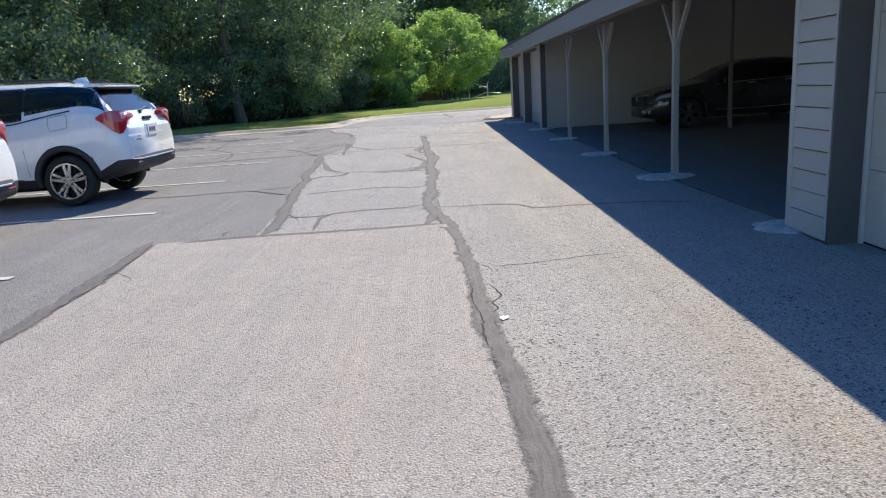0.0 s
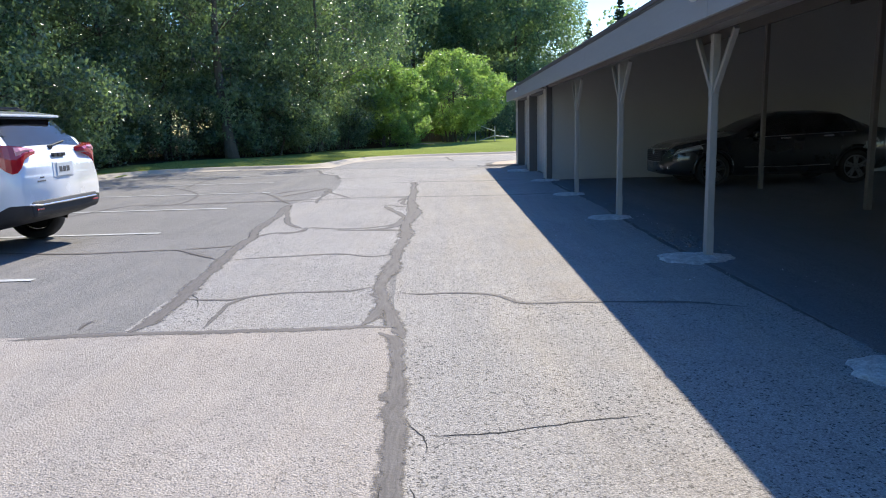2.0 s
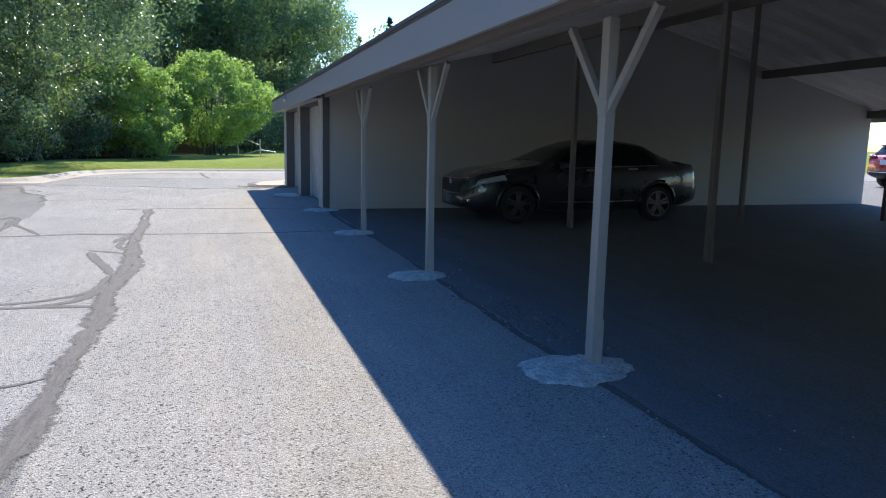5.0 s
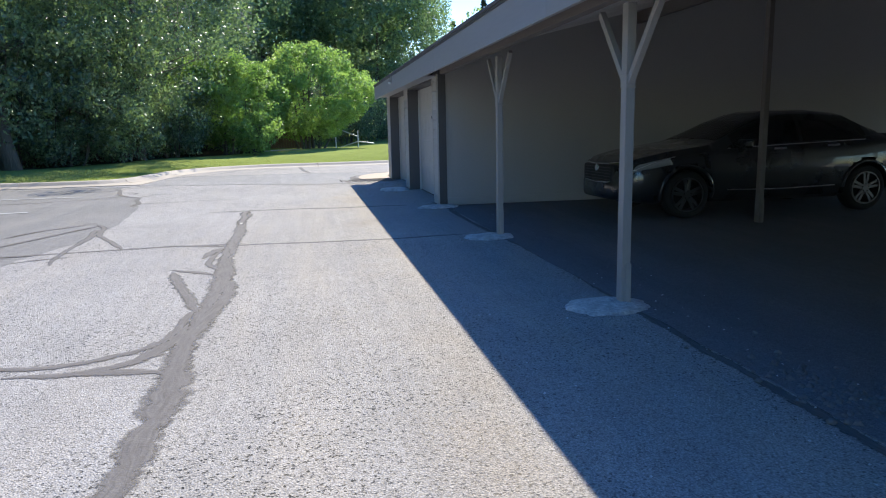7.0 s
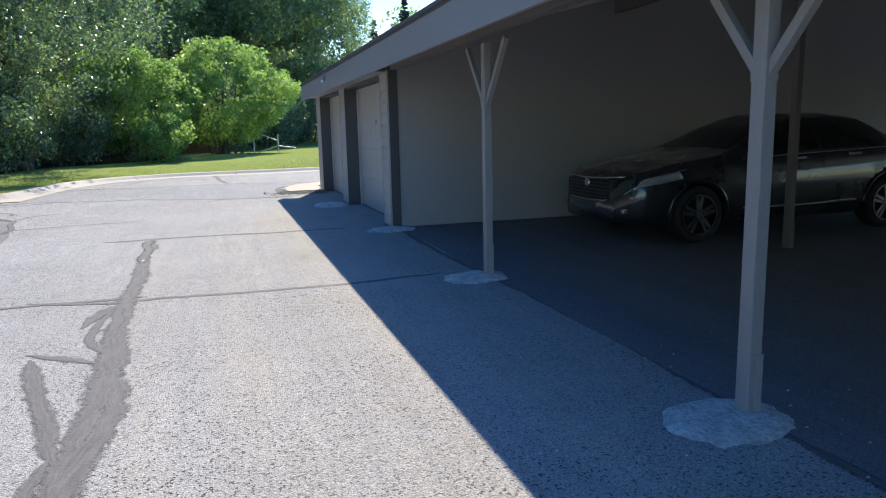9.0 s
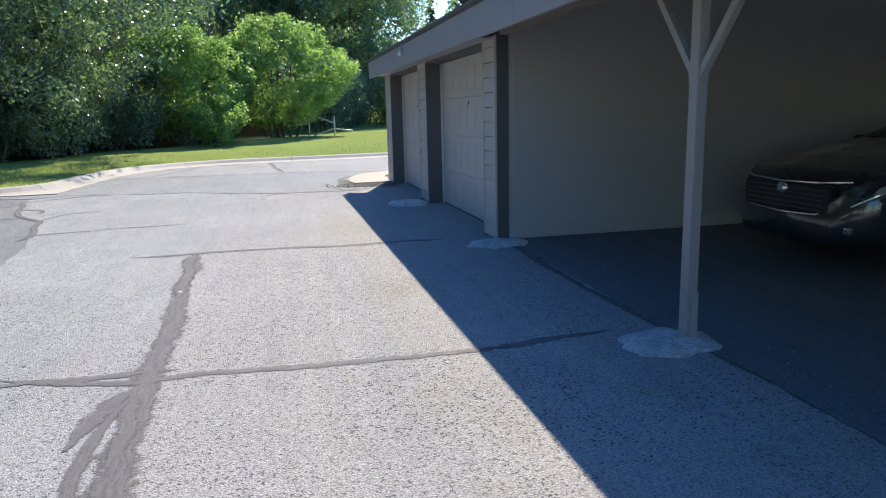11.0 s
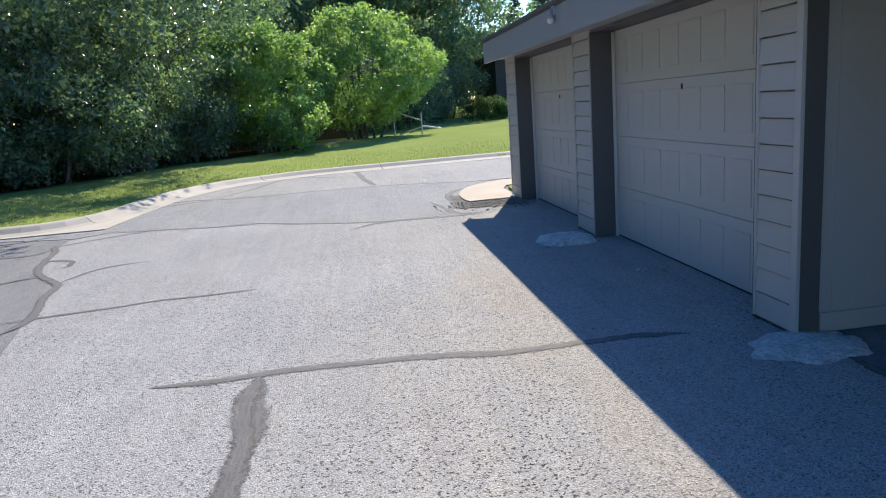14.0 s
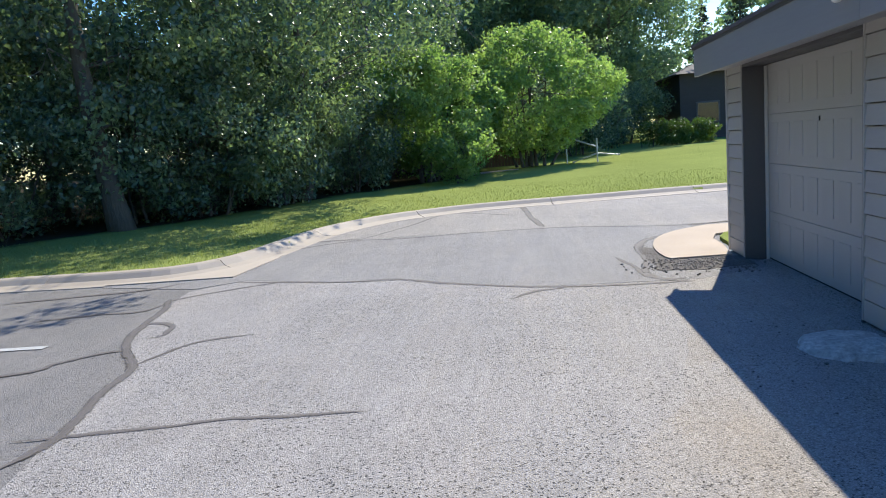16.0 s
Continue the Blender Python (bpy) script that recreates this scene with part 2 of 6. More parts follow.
M_GRASS = lawn_and_soil()
M_BLADE = leaf_material("grass_blade", (0.19, 0.235, 0.06), (0.29, 0.345, 0.11), 0.5, 0.4)
M_SIDING = plain("siding_paint", (0.48, 0.465, 0.43), 0.6, big=(0.8, 0.08), fine=(35.0, 0.07), bump=(40.0, 0.15, 0.003), piece=0.05, stretch=(1, 0.12, 1))
M_TRIM = plain("trim_paint", (0.095, 0.092, 0.09), 0.6, big=(0.8, 0.12), fine=(40.0, 0.1))
M_FASCIA = plain("fascia_paint", (0.33, 0.33, 0.325), 0.55, big=(0.7, 0.1), fine=(30.0, 0.08), stretch=(1, 0.1, 1))
M_DOOR = plain("door_paint", (0.54, 0.53, 0.495), 0.5, big=(0.9, 0.06), fine=(50.0, 0.05), bump=(140.0, 0.12, 0.001))
M_WALL = plain("end_wall_paint", (0.41, 0.40, 0.375), 0.7, big=(0.7, 0.1), fine=(30.0, 0.08), bump=(25.0, 0.2, 0.004))
M_CEIL = plain("roof_deck_paint", (0.72, 0.70, 0.66), 0.8, big=(0.6, 0.15), fine=(25.0, 0.12), stretch=(0.15, 1, 1))
M_BEAM = plain("beam_wood", (0.20, 0.18, 0.16), 0.8, big=(0.8, 0.15), fine=(30.0, 0.15), stretch=(1, 0.1, 1))
M_SHINGLE = plain("roof_shingle", (0.13, 0.12, 0.115), 0.9, big=(1.0, 0.2), fine=(30.0, 0.3), bump=(40.0, 0.5, 0.01))
M_POST = plain("post_paint", (0.33, 0.32, 0.30), 0.6, big=(1.5, 0.12), fine=(50.0, 0.12), bump=(60.0, 0.25, 0.003), stretch=(1, 1, 0.2))
M_BARK = plain("bark", (0.11, 0.095, 0.075), 0.95, big=(1.5, 0.3), fine=(22.0, 0.4), bump=(14.0, 0.9, 0.05), stretch=(1, 1, 0.25))
M_TWIG = plain("dead_twig", (0.30, 0.27, 0.24), 0.95, big=(1.5, 0.2), fine=(22.0, 0.3))
M_LEAF_DARK = leaf_material("woodland_leaf", (0.046, 0.088, 0.072), (0.265, 0.36, 0.225), 0.28, 0.5)
M_LEAF_MID = leaf_material("tall_tree_leaf", (0.09, 0.16, 0.118), (0.28, 0.38, 0.25), 0.30, 0.6)
M_LEAF_LIGHT = leaf_material("bush_leaf", (0.14, 0.25, 0.095), (0.35, 0.47, 0.19), 0.36, 0.60)
M_NEEDLE = leaf_material("spruce_needle", (0.03, 0.05, 0.03), (0.05, 0.08, 0.045), 0.5, 0.15)
M_HEDGE = leaf_material("hedge_leaf", (0.06, 0.11, 0.02), (0.12, 0.19, 0.035), 0.45, 0.4)
M_WHITE_PAINT = plain("white_car_paint", (0.78, 0.79, 0.80), 0.25, big=(0.8, 0.02), fine=(20.0, 0.01), bump=None, coat=1.0)
M_DARK_PAINT = plain("dark_car_paint", (0.014, 0.016, 0.02), 0.3, big=(0.8, 0.05), fine=(20.0, 0.03), bump=None, coat=1.0)
M_RED_PAINT = plain("red_car_paint", (0.42, 0.02, 0.03), 0.3, big=(0.8, 0.05), fine=(20.0, 0.03), bump=None, coat=1.0)
M_PLASTIC = plain("black_plastic", (0.025, 0.025, 0.027), 0.6, big=(1.0, 0.15), fine=(80.0, 0.15), bump=(200.0, 0.2, 0.001))
M_RUBBER = plain("tyre_rubber", (0.022, 0.022, 0.022), 0.85, big=(3.0, 0.2), fine=(60.0, 0.2))
M_RIM = plain("alloy_rim", (0.62, 0.62, 0.63), 0.28, metal=1.0, big=(4.0, 0.08), fine=(50.0, 0.05), bump=None)
M_DARK_RIM = plain("dark_alloy_rim", (0.16, 0.16, 0.17), 0.35, metal=1.0, big=(4.0, 0.08), fine=(50.0, 0.05), bump=None)
M_CHROME = plain("chrome", (0.80, 0.80, 0.81), 0.12, metal=1.0, big=(4.0, 0.04), fine=(40.0, 0.03), bump=None)
M_INSIDE = plain("dark_interior", (0.012, 0.012, 0.013), 0.8, bump=None)
M_TINT = clear_glass("tinted_glass", (0.10, 0.11, 0.12))
M_LENS_RED = plain("tail_lamp_lens", (0.42, 0.012, 0.02), 0.15, big=(6.0, 0.15), fine=(60.0, 0.15), bump=None, coat=1.0)
M_LENS_PINK = plain("tail_lamp_clear", (0.72, 0.30, 0.33), 0.15, big=(6.0, 0.1), fine=(60.0, 0.1), bump=None, coat=1.0)
M_LENS = plain("head_lamp_lens", (0.50, 0.52, 0.53), 0.1, metal=0.4, big=(6.0, 0.2), fine=(50.0, 0.2), bump=None, coat=1.0)
M_PLATE = plain("plate_white", (0.60, 0.62, 0.62), 0.45, big=(6.0, 0.1), fine=(60.0, 0.1), bump=None)
M_LAMP = plain("lamp_glass", (0.70, 0.71, 0.70), 0.2, big=(6.0, 0.1), fine=(60.0, 0.05), bump=None, coat=0.6)
M_HOUSE = plain("house_siding", (0.055, 0.045, 0.04), 0.8, big=(0.5, 0.15), fine=(10.0, 0.15), stretch=(1, 1, 6))
M_BRICK = plain("brown_fence_wood", (0.17, 0.10, 0.07), 0.9, big=(0.7, 0.2), fine=(18.0, 0.25))
M_STEEL = plain("galvanised_rail", (0.52, 0.53, 0.54), 0.45, metal=0.7, big=(2.0, 0.1), fine=(40.0, 0.1), bump=None)
M_LEAFWHITE = plain("pale_dry_leaf", (0.66, 0.63, 0.55), 0.7, big=(6.0, 0.1), fine=(60.0, 0.1), bump=None)


# ---- building helpers ----
def part(name, bm, material, parent=None, label="", smooth=False):
    """Link a bmesh as one mesh object, under parent if given."""
    me = bpy.data.meshes.new(name)
    bm.to_mesh(me)
    bm.free()
    me.materials.append(material)
    if smooth:
        me.polygons.foreach_set("use_smooth", [True] * len(me.polygons))
    ob = new(name, me)
    ob.parent = parent
    if label:
        tagged(ob, label)
    return ob


def raw(name, verts, faces, material, parent=None, smooth=False):
    me = bpy.data.meshes.new(name)
    me.from_pydata(verts, [], faces)
    me.materials.append(material)
    if smooth:
        me.polygons.foreach_set("use_smooth", [True] * len(me.polygons))
    ob = new(name, me)
    ob.parent = parent
    return ob


def piece(name, me, parent, x, y, z, rx=0, ry=0, rz=0):
    """One of many alike pieces on shared mesh data."""
    ob = new(name, me)
    ob.parent = parent
    ob.matrix_basis = pose(x, y, z, rx, ry, rz)
    return ob


def thing(name, m, label, category, group="", kind=""):
    ob = new(name)
    ob.empty_display_size = 0.2
    ob.matrix_basis = m
    return tagged(ob, label, category, group, kind)


def box(bm, x0, x1, y0, y1, z0, z1, bevel=0.0, turn=None):
    """Add a box to bm, its edges rounded by bevel, turned by a matrix about its centre."""
    c = Vector(((x0 + x1) / 2, (y0 + y1) / 2, (z0 + z1) / 2))
    m = Matrix.Translation(c) @ (turn or Matrix.Identity(4)) @ Matrix.Diagonal((abs(x1 - x0), abs(y1 - y0), abs(z1 - z0), 1))
    vs = bmesh.ops.create_cube(bm, size=1.0, matrix=m)["verts"]
    if bevel:
        es = list({e for v in vs for e in v.link_edges})
        bmesh.ops.bevel(bm, geom=es, offset=bevel, segments=2, affect="EDGES", profile=0.5)
    return bm


def boxed(*args, **kw):
    return box(bmesh.new(), *args, **kw)


def tube(bm, path, radii, sides=8, cap=True):
    """A tapering tube along a path of points."""
    rings = []
    path = [Vector(p) for p in path]
    for i, p in enumerate(path):
        d = (path[min(i + 1, len(path) - 1)] - path[max(i - 1, 0)]).normalized()
        a = d.cross(Vector((0.31, 0.17, 0.93)))
        a = (a if a.length > 0.05 else d.cross(Vector((1, 0, 0)))).normalized()
        b = d.cross(a)
        r = radii[i] if isinstance(radii, (list, tuple)) else radii
        rings.append([bm.verts.new(p + r * (math.cos(k * 2 * math.pi / sides) * a + math.sin(k * 2 * math.pi / sides) * b)) for k in range(sides)])
    for r0, r1 in zip(rings, rings[1:]):
        for k in range(sides):
            bm.faces.new((r0[k], r0[(k + 1) % sides], r1[(k + 1) % sides], r1[k]))
    if cap:
        bm.faces.new(rings[0][::-1])
        bm.faces.new(rings[-1])
    return bm


def smooth_line(points, step_length=0.15):
    """Points evenly along a rounded line through the given plan points."""
    p = [Vector((*q, 0)) for q in points]
    p = [p[0] * 2 - p[1]] + p + [p[-1] * 2 - p[-2]]
    out = []
    for i in range(1, len(p) - 2):
        n = max(2, int((p[i + 1] - p[i]).length / step_length))
        for k in range(n):
            t = k / n
            out.append(0.5 * (2 * p[i] + (p[i + 1] - p[i - 1]) * t + (2 * p[i - 1] - 5 * p[i] + 4 * p[i + 1] - p[i + 2]) * t * t
                              + (3 * p[i] - p[i - 1] - 3 * p[i + 1] + p[i + 2]) * t ** 3))
    out.append(p[-2])
    return out


def slab(name, outline, top, thick, material, parent=None, rough_edge=0.0, seed=1):
    """A flat sheet with an outline in plan, its edge slightly ragged."""
    bm = bmesh.new()
    pts = []
    n = len(outline)
    for i in range(n):
        a, b = Vector((*outline[i], 0)), Vector((*outline[(i + 1) % n], 0))
        k = max(1, int((b - a).length / 0.12)) if rough_edge else 1
        for j in range(k):
            q = a.lerp(b, j / k)
            if rough_edge:
                q += rough_edge * noise.noise_vector(q * 2.3 + Vector((0, 0, seed))) + 0.5 * rough_edge * noise.noise_vector(q * 9 + Vector((0, 0, seed)))
            pts.append((q.x, q.y))
    up = [bm.verts.new((x, y, top)) for x, y in pts]
    lo = [bm.verts.new((x, y, top - thick)) for x, y in pts]
    bm.faces.new(up)
    for i in range(len(up)):
        bm.faces.new((up[i], lo[i], lo[(i + 1) % len(up)], up[(i + 1) % len(up)]))
    bmesh.ops.recalc_face_normals(bm, faces=bm.faces)
    return part(name, bm, material, parent)


# ---- ground ----
KERB = [(-10.6, -45), (-10.6, 10), (-10.6, 21), (-10.45, 24), (-9.7, 26.2), (-8.0, 27.15), (-5.6, 27.2), (-4.75, 27.35), (-4.1, 27.95), (-3.78, 28.8), (-3.62, 30.2),
        (-3.35, 31.6), (-2.7, 32.9), (-1.5, 33.8), (0.4, 34.25), (4.9, 34.6), (14, 35.0), (60, 36.6)]
KERB_LINE = smooth_line(KERB, 0.25)
KXY = np.array([(p.x, p.y) for p in KERB_LINE])


def beyond_kerb(xs, ys):
    """Distance behind the kerb line; negative on the asphalt."""
    q = np.stack([xs, ys], -1)
    a, b = KXY[:-1], KXY[1:]
    ab = b - a
    best = np.full(len(q), 1e9)
    sign = np.ones(len(q))
    for i in range(len(a)):
        t = np.clip(((q - a[i]) @ ab[i]) / (ab[i] @ ab[i]), 0, 1)
        d = q - (a[i] + t[:, None] * ab[i])
        dist = np.hypot(d[:, 0], d[:, 1])
        near = dist < best - 1e-9
        cross = ab[i][0] * d[:, 1] - ab[i][1] * d[:, 0]
        best = np.where(near, dist, best)
        sign = np.where(near, np.sign(cross), sign)
    return best * sign


def ramp(v, a, b):
    t = np.clip((v - a) / (b - a), 0, 1)
    return t * t * (3 - 2 * t)


def land(xs, ys):
    """Height of the ground sheet: sunk under the asphalt, a lawn behind the kerb that swells into a low mound on the far right."""
    xs, ys = np.asarray(xs, float), np.asarray(ys, float)
    d = beyond_kerb(xs, ys)
    east = ramp(xs, -9.0, 5.0)
    rise = 0.10 + 0.10 * ramp(d, 0, 5) + (0.06 + 0.13 * east) * ramp(d, 0.5, 9.5) + 0.02 * east * ramp(xs, 4, 14) * ramp(d, 3, 12)
    rise = rise + 0.35 * ramp(ys, 52, 85) * east + 0.03 * np.sin(xs * 0.7 + ys * 0.3) * ramp(d, 1, 4)
    return np.where(d > 0.22, rise, -0.08)


def land_at(x, y):
    return float(land(np.array([x]), np.array([y]))[0])


gx = np.concatenate([[-700, -300, -150, -90], np.arange(-60, -14, 2.0), np.arange(-14, 14, 0.22), np.arange(14, 60, 2.0), [60, 90, 150, 300, 700]])
gy = np.concatenate([[-700, -300, -150, -90, -45], np.arange(-40, 26, 3.0), np.arange(26, 37.6, 0.22), np.arange(37.6, 60, 0.8), np.arange(60, 100, 4.0), [100, 150, 300, 700]])
GX, GY = np.meshgrid(gx, gy, indexing="ij")
GZ = land(GX.ravel(), GY.ravel())
nx, ny = GX.shape
faces = [(i * ny + j, (i + 1) * ny + j, (i + 1) * ny + j + 1, i * ny + j + 1) for i in range(nx - 1) for j in range(ny - 1)]
ground = raw("ground", np.stack([GX.ravel(), GY.ravel(), GZ], -1).tolist(), faces, M_GRASS, smooth=True)
tagged(ground, "mown green lawn rising behind the kerb to a low mound", "lawn", kind="structure")

lot = slab("pavement", [(-62, -46), (62, -46), (62, 37.5), (-62, 37.5)], 0.0, 0.03, M_LOT)
tagged(lot, "grey worn asphalt of a parking lot with sealed cracks", "asphalt", kind="structure")
slab("lane_surface", [(-1.8, 7.1), (-1.97, 9.8), (-2.05, 11.0), (-2.3, 12.8), (-2.5, 15.0), (-2.45, 15.8), (-2.2, 16.9), (-2.15, 18.6), (-2.4, 21.0), (-2.83, 22.8), (-3.0, 23.4), (-3.5, 24.1), (-3.7, 25.0), (-3.95, 26.3), (-3.4, 26.85), (-1.1, 26.2), (0.43, 25.42), (2.1, 25.35), (1.2, 22), (0.2, 20.4), (-0.3, 19.8), (-0.25, 16), (-0.1, 12), (-0.1, 9), (0.0, 7.1)], 0.004, 0.02, M_LANE, lot, 0.03)
slab("carport_side_surface", [(0.3, -44), (3.4, -44), (3.4, 26.3), (2.1, 25.7), (1.2, 22), (0.2, 20.4), (-0.3, 19.8), (-0.25, 16), (-0.1, 12), (-0.05, 9), (0.05, 7.1), (0.25, 4)], 0.005, 0.02, M_STRIP, lot, 0.02)
slab("repair_patch", [(-2.70, -44), (0.26, -44), (0.28, 2.5), (0.16, 5.6), (0.06, 7.12), (-1.0, 7.15), (-2.74, 7.06), (-2.62, 5.9), (-2.6, 4.4)], 0.010, 0.03, M_PATCH, lot, 0.02)
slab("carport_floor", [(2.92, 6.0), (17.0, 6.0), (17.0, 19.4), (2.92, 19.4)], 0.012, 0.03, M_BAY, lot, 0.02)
slab("apron_surface", [(-3.95, 26.45), (-3.4, 26.85), (-2.0, 26.3), (-1.1, 26.2), (-0.5, 25.8), (0.43, 25.35), (2.1, 25.3), (2.9, 25.7), (2.9, 29.4), (1.0, 30.1), (-0.5, 30.2), (-2.6, 30.3), (-3.9, 30.4), (-3.9, 28.3), (-4.4, 27.6), (-5.6, 27.3), (-5.6, 27.0)], 0.006, 0.02, M_APRON, lot, 0.02)
road = slab("road", [(-3.9, 30.35), (-2.6, 30.3), (-0.5, 30.2), (1.0, 30.1), (2.9, 29.4), (62, 30.2), (62, 37.4), (0.5, 34.9), (-2.0, 34.0), (-3.5, 32.3)], 0.007, 0.02, M_ROAD, None, 0.03)
tagged(road, "pale worn asphalt road running past the garages", "road", kind="structure")


# ---- sealed and open cracks ----
def ribbon(name, points, width, seed, top, material, wander, ragged):
    """A strip laid along a rounded line, its centre wandering and its edges uneven; u runs across it, v along it in metres."""
    line = smooth_line(points, 0.035 if width < 0.05 else 0.055)
    bm = bmesh.new()
    uv = bm.loops.layers.uv.new("UVMap")
    rows, run = [], 0.0
    for i, p in enumerate(line):
        d = (line[min(i + 1, len(line) - 1)] - line[max(i - 1, 0)]).normalized()
        s = Vector((-d.y, d.x, 0))
        run += (p - line[i - 1]).length if i else 0.0
        off = Vector((p.x * 3.1, p.y * 3.1, seed * 7.7))
        mid = p + s * wander * (noise.noise(off * 0.7) + 0.6 * noise.noise(off * 2.6) + 0.5 * noise.noise(off * 7.0))
        fade = min(1.0, 0.15 + i / 5, 0.15 + (len(line) - 1 - i) / 5)
        row = []
        for u in (1, 0.5, 0, -0.5, -1):
            edge = Vector((9, 4, 2)) if u < 0 else Vector()
            half = width * fade * max(0.5 + ragged * (0.9 * noise.noise(off * 0.6 + edge) + 0.35 * noise.noise(off * 2.4 + edge)), 0.14)
            q = mid + s * u * half
            row.append((bm.verts.new((q.x, q.y, top - 0.0012 * abs(u))), u, run))
        rows.append(row)
    for r0, r1 in zip(rows, rows[1:]):
        for k in range(4):
            quad = (r0[k], r0[k + 1], r1[k + 1], r1[k])
            f = bm.faces.new([q[0] for q in quad])
            for loop, q in zip(f.loops, quad):
                loop[uv].uv = (q[1], q[2])
    bmesh.ops.recalc_face_normals(bm, faces=bm.faces)
    return part(name, bm, material, lot, smooth=True)


def sealed_crack(points, width, seed, top=0.0085):
    wide = width * 0.78 + 0.012
    return ribbon("sealed_crack", points, wide, seed, top + 0.00003 * seed, M_TAR, 0.12 * width + 0.006, 0.32)


def open_crack(points, top):
    return ribbon("open_crack", points, 0.009, len(points), top, M_OPEN, 0.022, 0.8)


sealed_crack([(-0.02, 7.0), (0.12, 6.75), (0.17, 6.02), (0.21, 5.52), (0.23, 4.95), (0.23, 4.51), (0.23, 4.17), (0.26, 3.89), (0.3, 3.66), (0.33, 2.6), (0.36, 0), (0.42, -6)], 0.17, 1, 0.0128)
sealed_crack([(-2.53, 7.01), (-2.23, 7.07), (-1.78, 7.11), (-1.46, 7.1), (-1.08, 7.11), (-0.69, 7.1), (-0.31, 7.13), (-0.11, 7.15), (0.1, 7.12)], 0.14, 2, 0.0128)
sealed_crack([(-2.62, -3), (-2.66, 2.0), (-2.68, 4.4), (-2.72, 5.9), (-2.85, 7.15)], 0.20, 3, 0.0128)
sealed_crack([(-0.15, 14.8), (-0.15, 12.56), (-0.1, 11.09), (-0.11, 9.92), (-0.11, 9.03), (-0.14, 8.48), (-0.05, 7.93), (0.02, 7.5), (0.08, 7.15), (0.16, 6.86)], 0.22, 4)
sealed_crack([(-0.16, 7.17), (-0.08, 7.5), (-0.07, 7.93)], 0.16, 5)
sealed_crack([(-0.41, 19.81), (-0.33, 18.42), (-0.3, 17.22), (-0.26, 15.84), (-0.2, 14.86), (-0.16, 14.29), (-0.06, 13.75), (-0.09, 13.24), (-0.13, 12.72), (-0.16, 12.37)], 0.22, 6)
sealed_crack([(-0.12, 12.75), (-0.16, 12.37), (-0.14, 11.97), (-0.09, 11.4), (-0.09, 11.07), (-0.1, 10.73), (-0.08, 10.41)], 0.23, 7)
sealed_crack([(-0.72, 14.76), (-0.49, 14.6), (-0.19, 14.36)], 0.12, 8)
sealed_crack([(-0.67, 14.63), (-0.51, 14.03), (-0.37, 13.53), (-0.21, 12.96)], 0.16, 9)
sealed_crack([(-0.29, 15.93), (-0.39, 15.41), (-0.36, 14.91), (-0.21, 14.52)], 0.10, 10)
sealed_crack([(-1.05, 11.79), (-0.76, 11.76), (-0.54, 11.82), (-0.39, 11.93), (-0.29, 12.21), (-0.19, 12.46)], 0.13, 11)
sealed_crack([(-0.76, 11.76), (-0.47, 11.75), (-0.22, 11.69), (-0.12, 11.59)], 0.12, 12)
sealed_crack([(-0.44, 11.84), (-0.32, 12.03), (-0.23, 12.28), (-0.19, 12.67)], 0.16, 13)
sealed_crack([(-1.78, 7.15), (-1.72, 7.42), (-1.73, 7.77), (-1.83, 8.51), (-1.92, 9.39), (-2.03, 10.19), (-2.06, 11.1), (-2.23, 12.2), (-2.32, 13.52), (-2.49, 15.36)], 0.20, 14)
sealed_crack([(-2.04, 10.13), (-2.09, 11.19), (-1.93, 11.68), (-1.63, 11.73), (-1.52, 12.13)], 0.15, 15)
sealed_crack([(-2.05, 11.18), (-2.3, 12.49), (-2.3, 12.98), (-2.32, 13.96)], 0.12, 16)
sealed_crack([(-2.52, 15.37), (-2.2, 13.79), (-1.87, 12.53), (-1.59, 12.09)], 0.13, 17)
sealed_crack([(-1.64, 12.09), (-1.4, 12.11), (-1.06, 11.94), (-0.67, 11.97), (-0.31, 12.3), (-0.23, 13.09)], 0.09, 18)
sealed_crack([(-6.4, 10.9), (-4.08, 10.48), (-3.49, 10.51), (-2.78, 10.56), (-2.43, 10.25), (-2.05, 9.86)], 0.08, 19)
sealed_crack([(-2.78, 10.56), (-2.35, 10.69), (-2.03, 10.8)], 0.06, 20)
sealed_crack([(-1.91, 9.81), (-1.65, 9.87), (-1.36, 9.93), (-0.76, 10.01), (-0.39, 9.8), (-0.13, 9.93)], 0.06, 21)
sealed_crack([(-1.78, 8.1), (-1.37, 8.02), (-1.17, 8.13), (-0.95, 8.21), (-0.67, 8.24), (-0.39, 8.25), (-0.17, 8.4)], 0.05, 22)
sealed_crack([(-1.27, 7.21), (-1.28, 7.54), (-1.3, 7.87), (-1.17, 8.13)], 0.06, 23)
sealed_crack([(-2.17, 7.26), (-2.2, 7.41), (-2.17, 7.49)], 0.10, 25)
sealed_crack([(-5.4, 15.7), (-3.4, 16.0), (-1.06, 16.24), (-0.76, 16.18), (-0.45, 16.1), (-0.25, 16.08), (-0.04, 16.12), (0.45, 16.05), (1.11, 16.04), (1.66, 16.02), (2.2, 16.09), (2.56, 16.14)], 0.10, 26)
sealed_crack([(-1.09, 16.34), (-0.83, 16.24), (-0.54, 16.23), (-0.33, 16.24), (-0.12, 16.22)], 0.10, 27)
sealed_crack([(-0.26, 16.05), (-0.37, 15.88), (-0.45, 15.58), (-0.49, 15.31)], 0.17, 28)
sealed_crack([(-0.32, 15.98), (-0.26, 15.41), (-0.28, 15.1)], 0.13, 29)
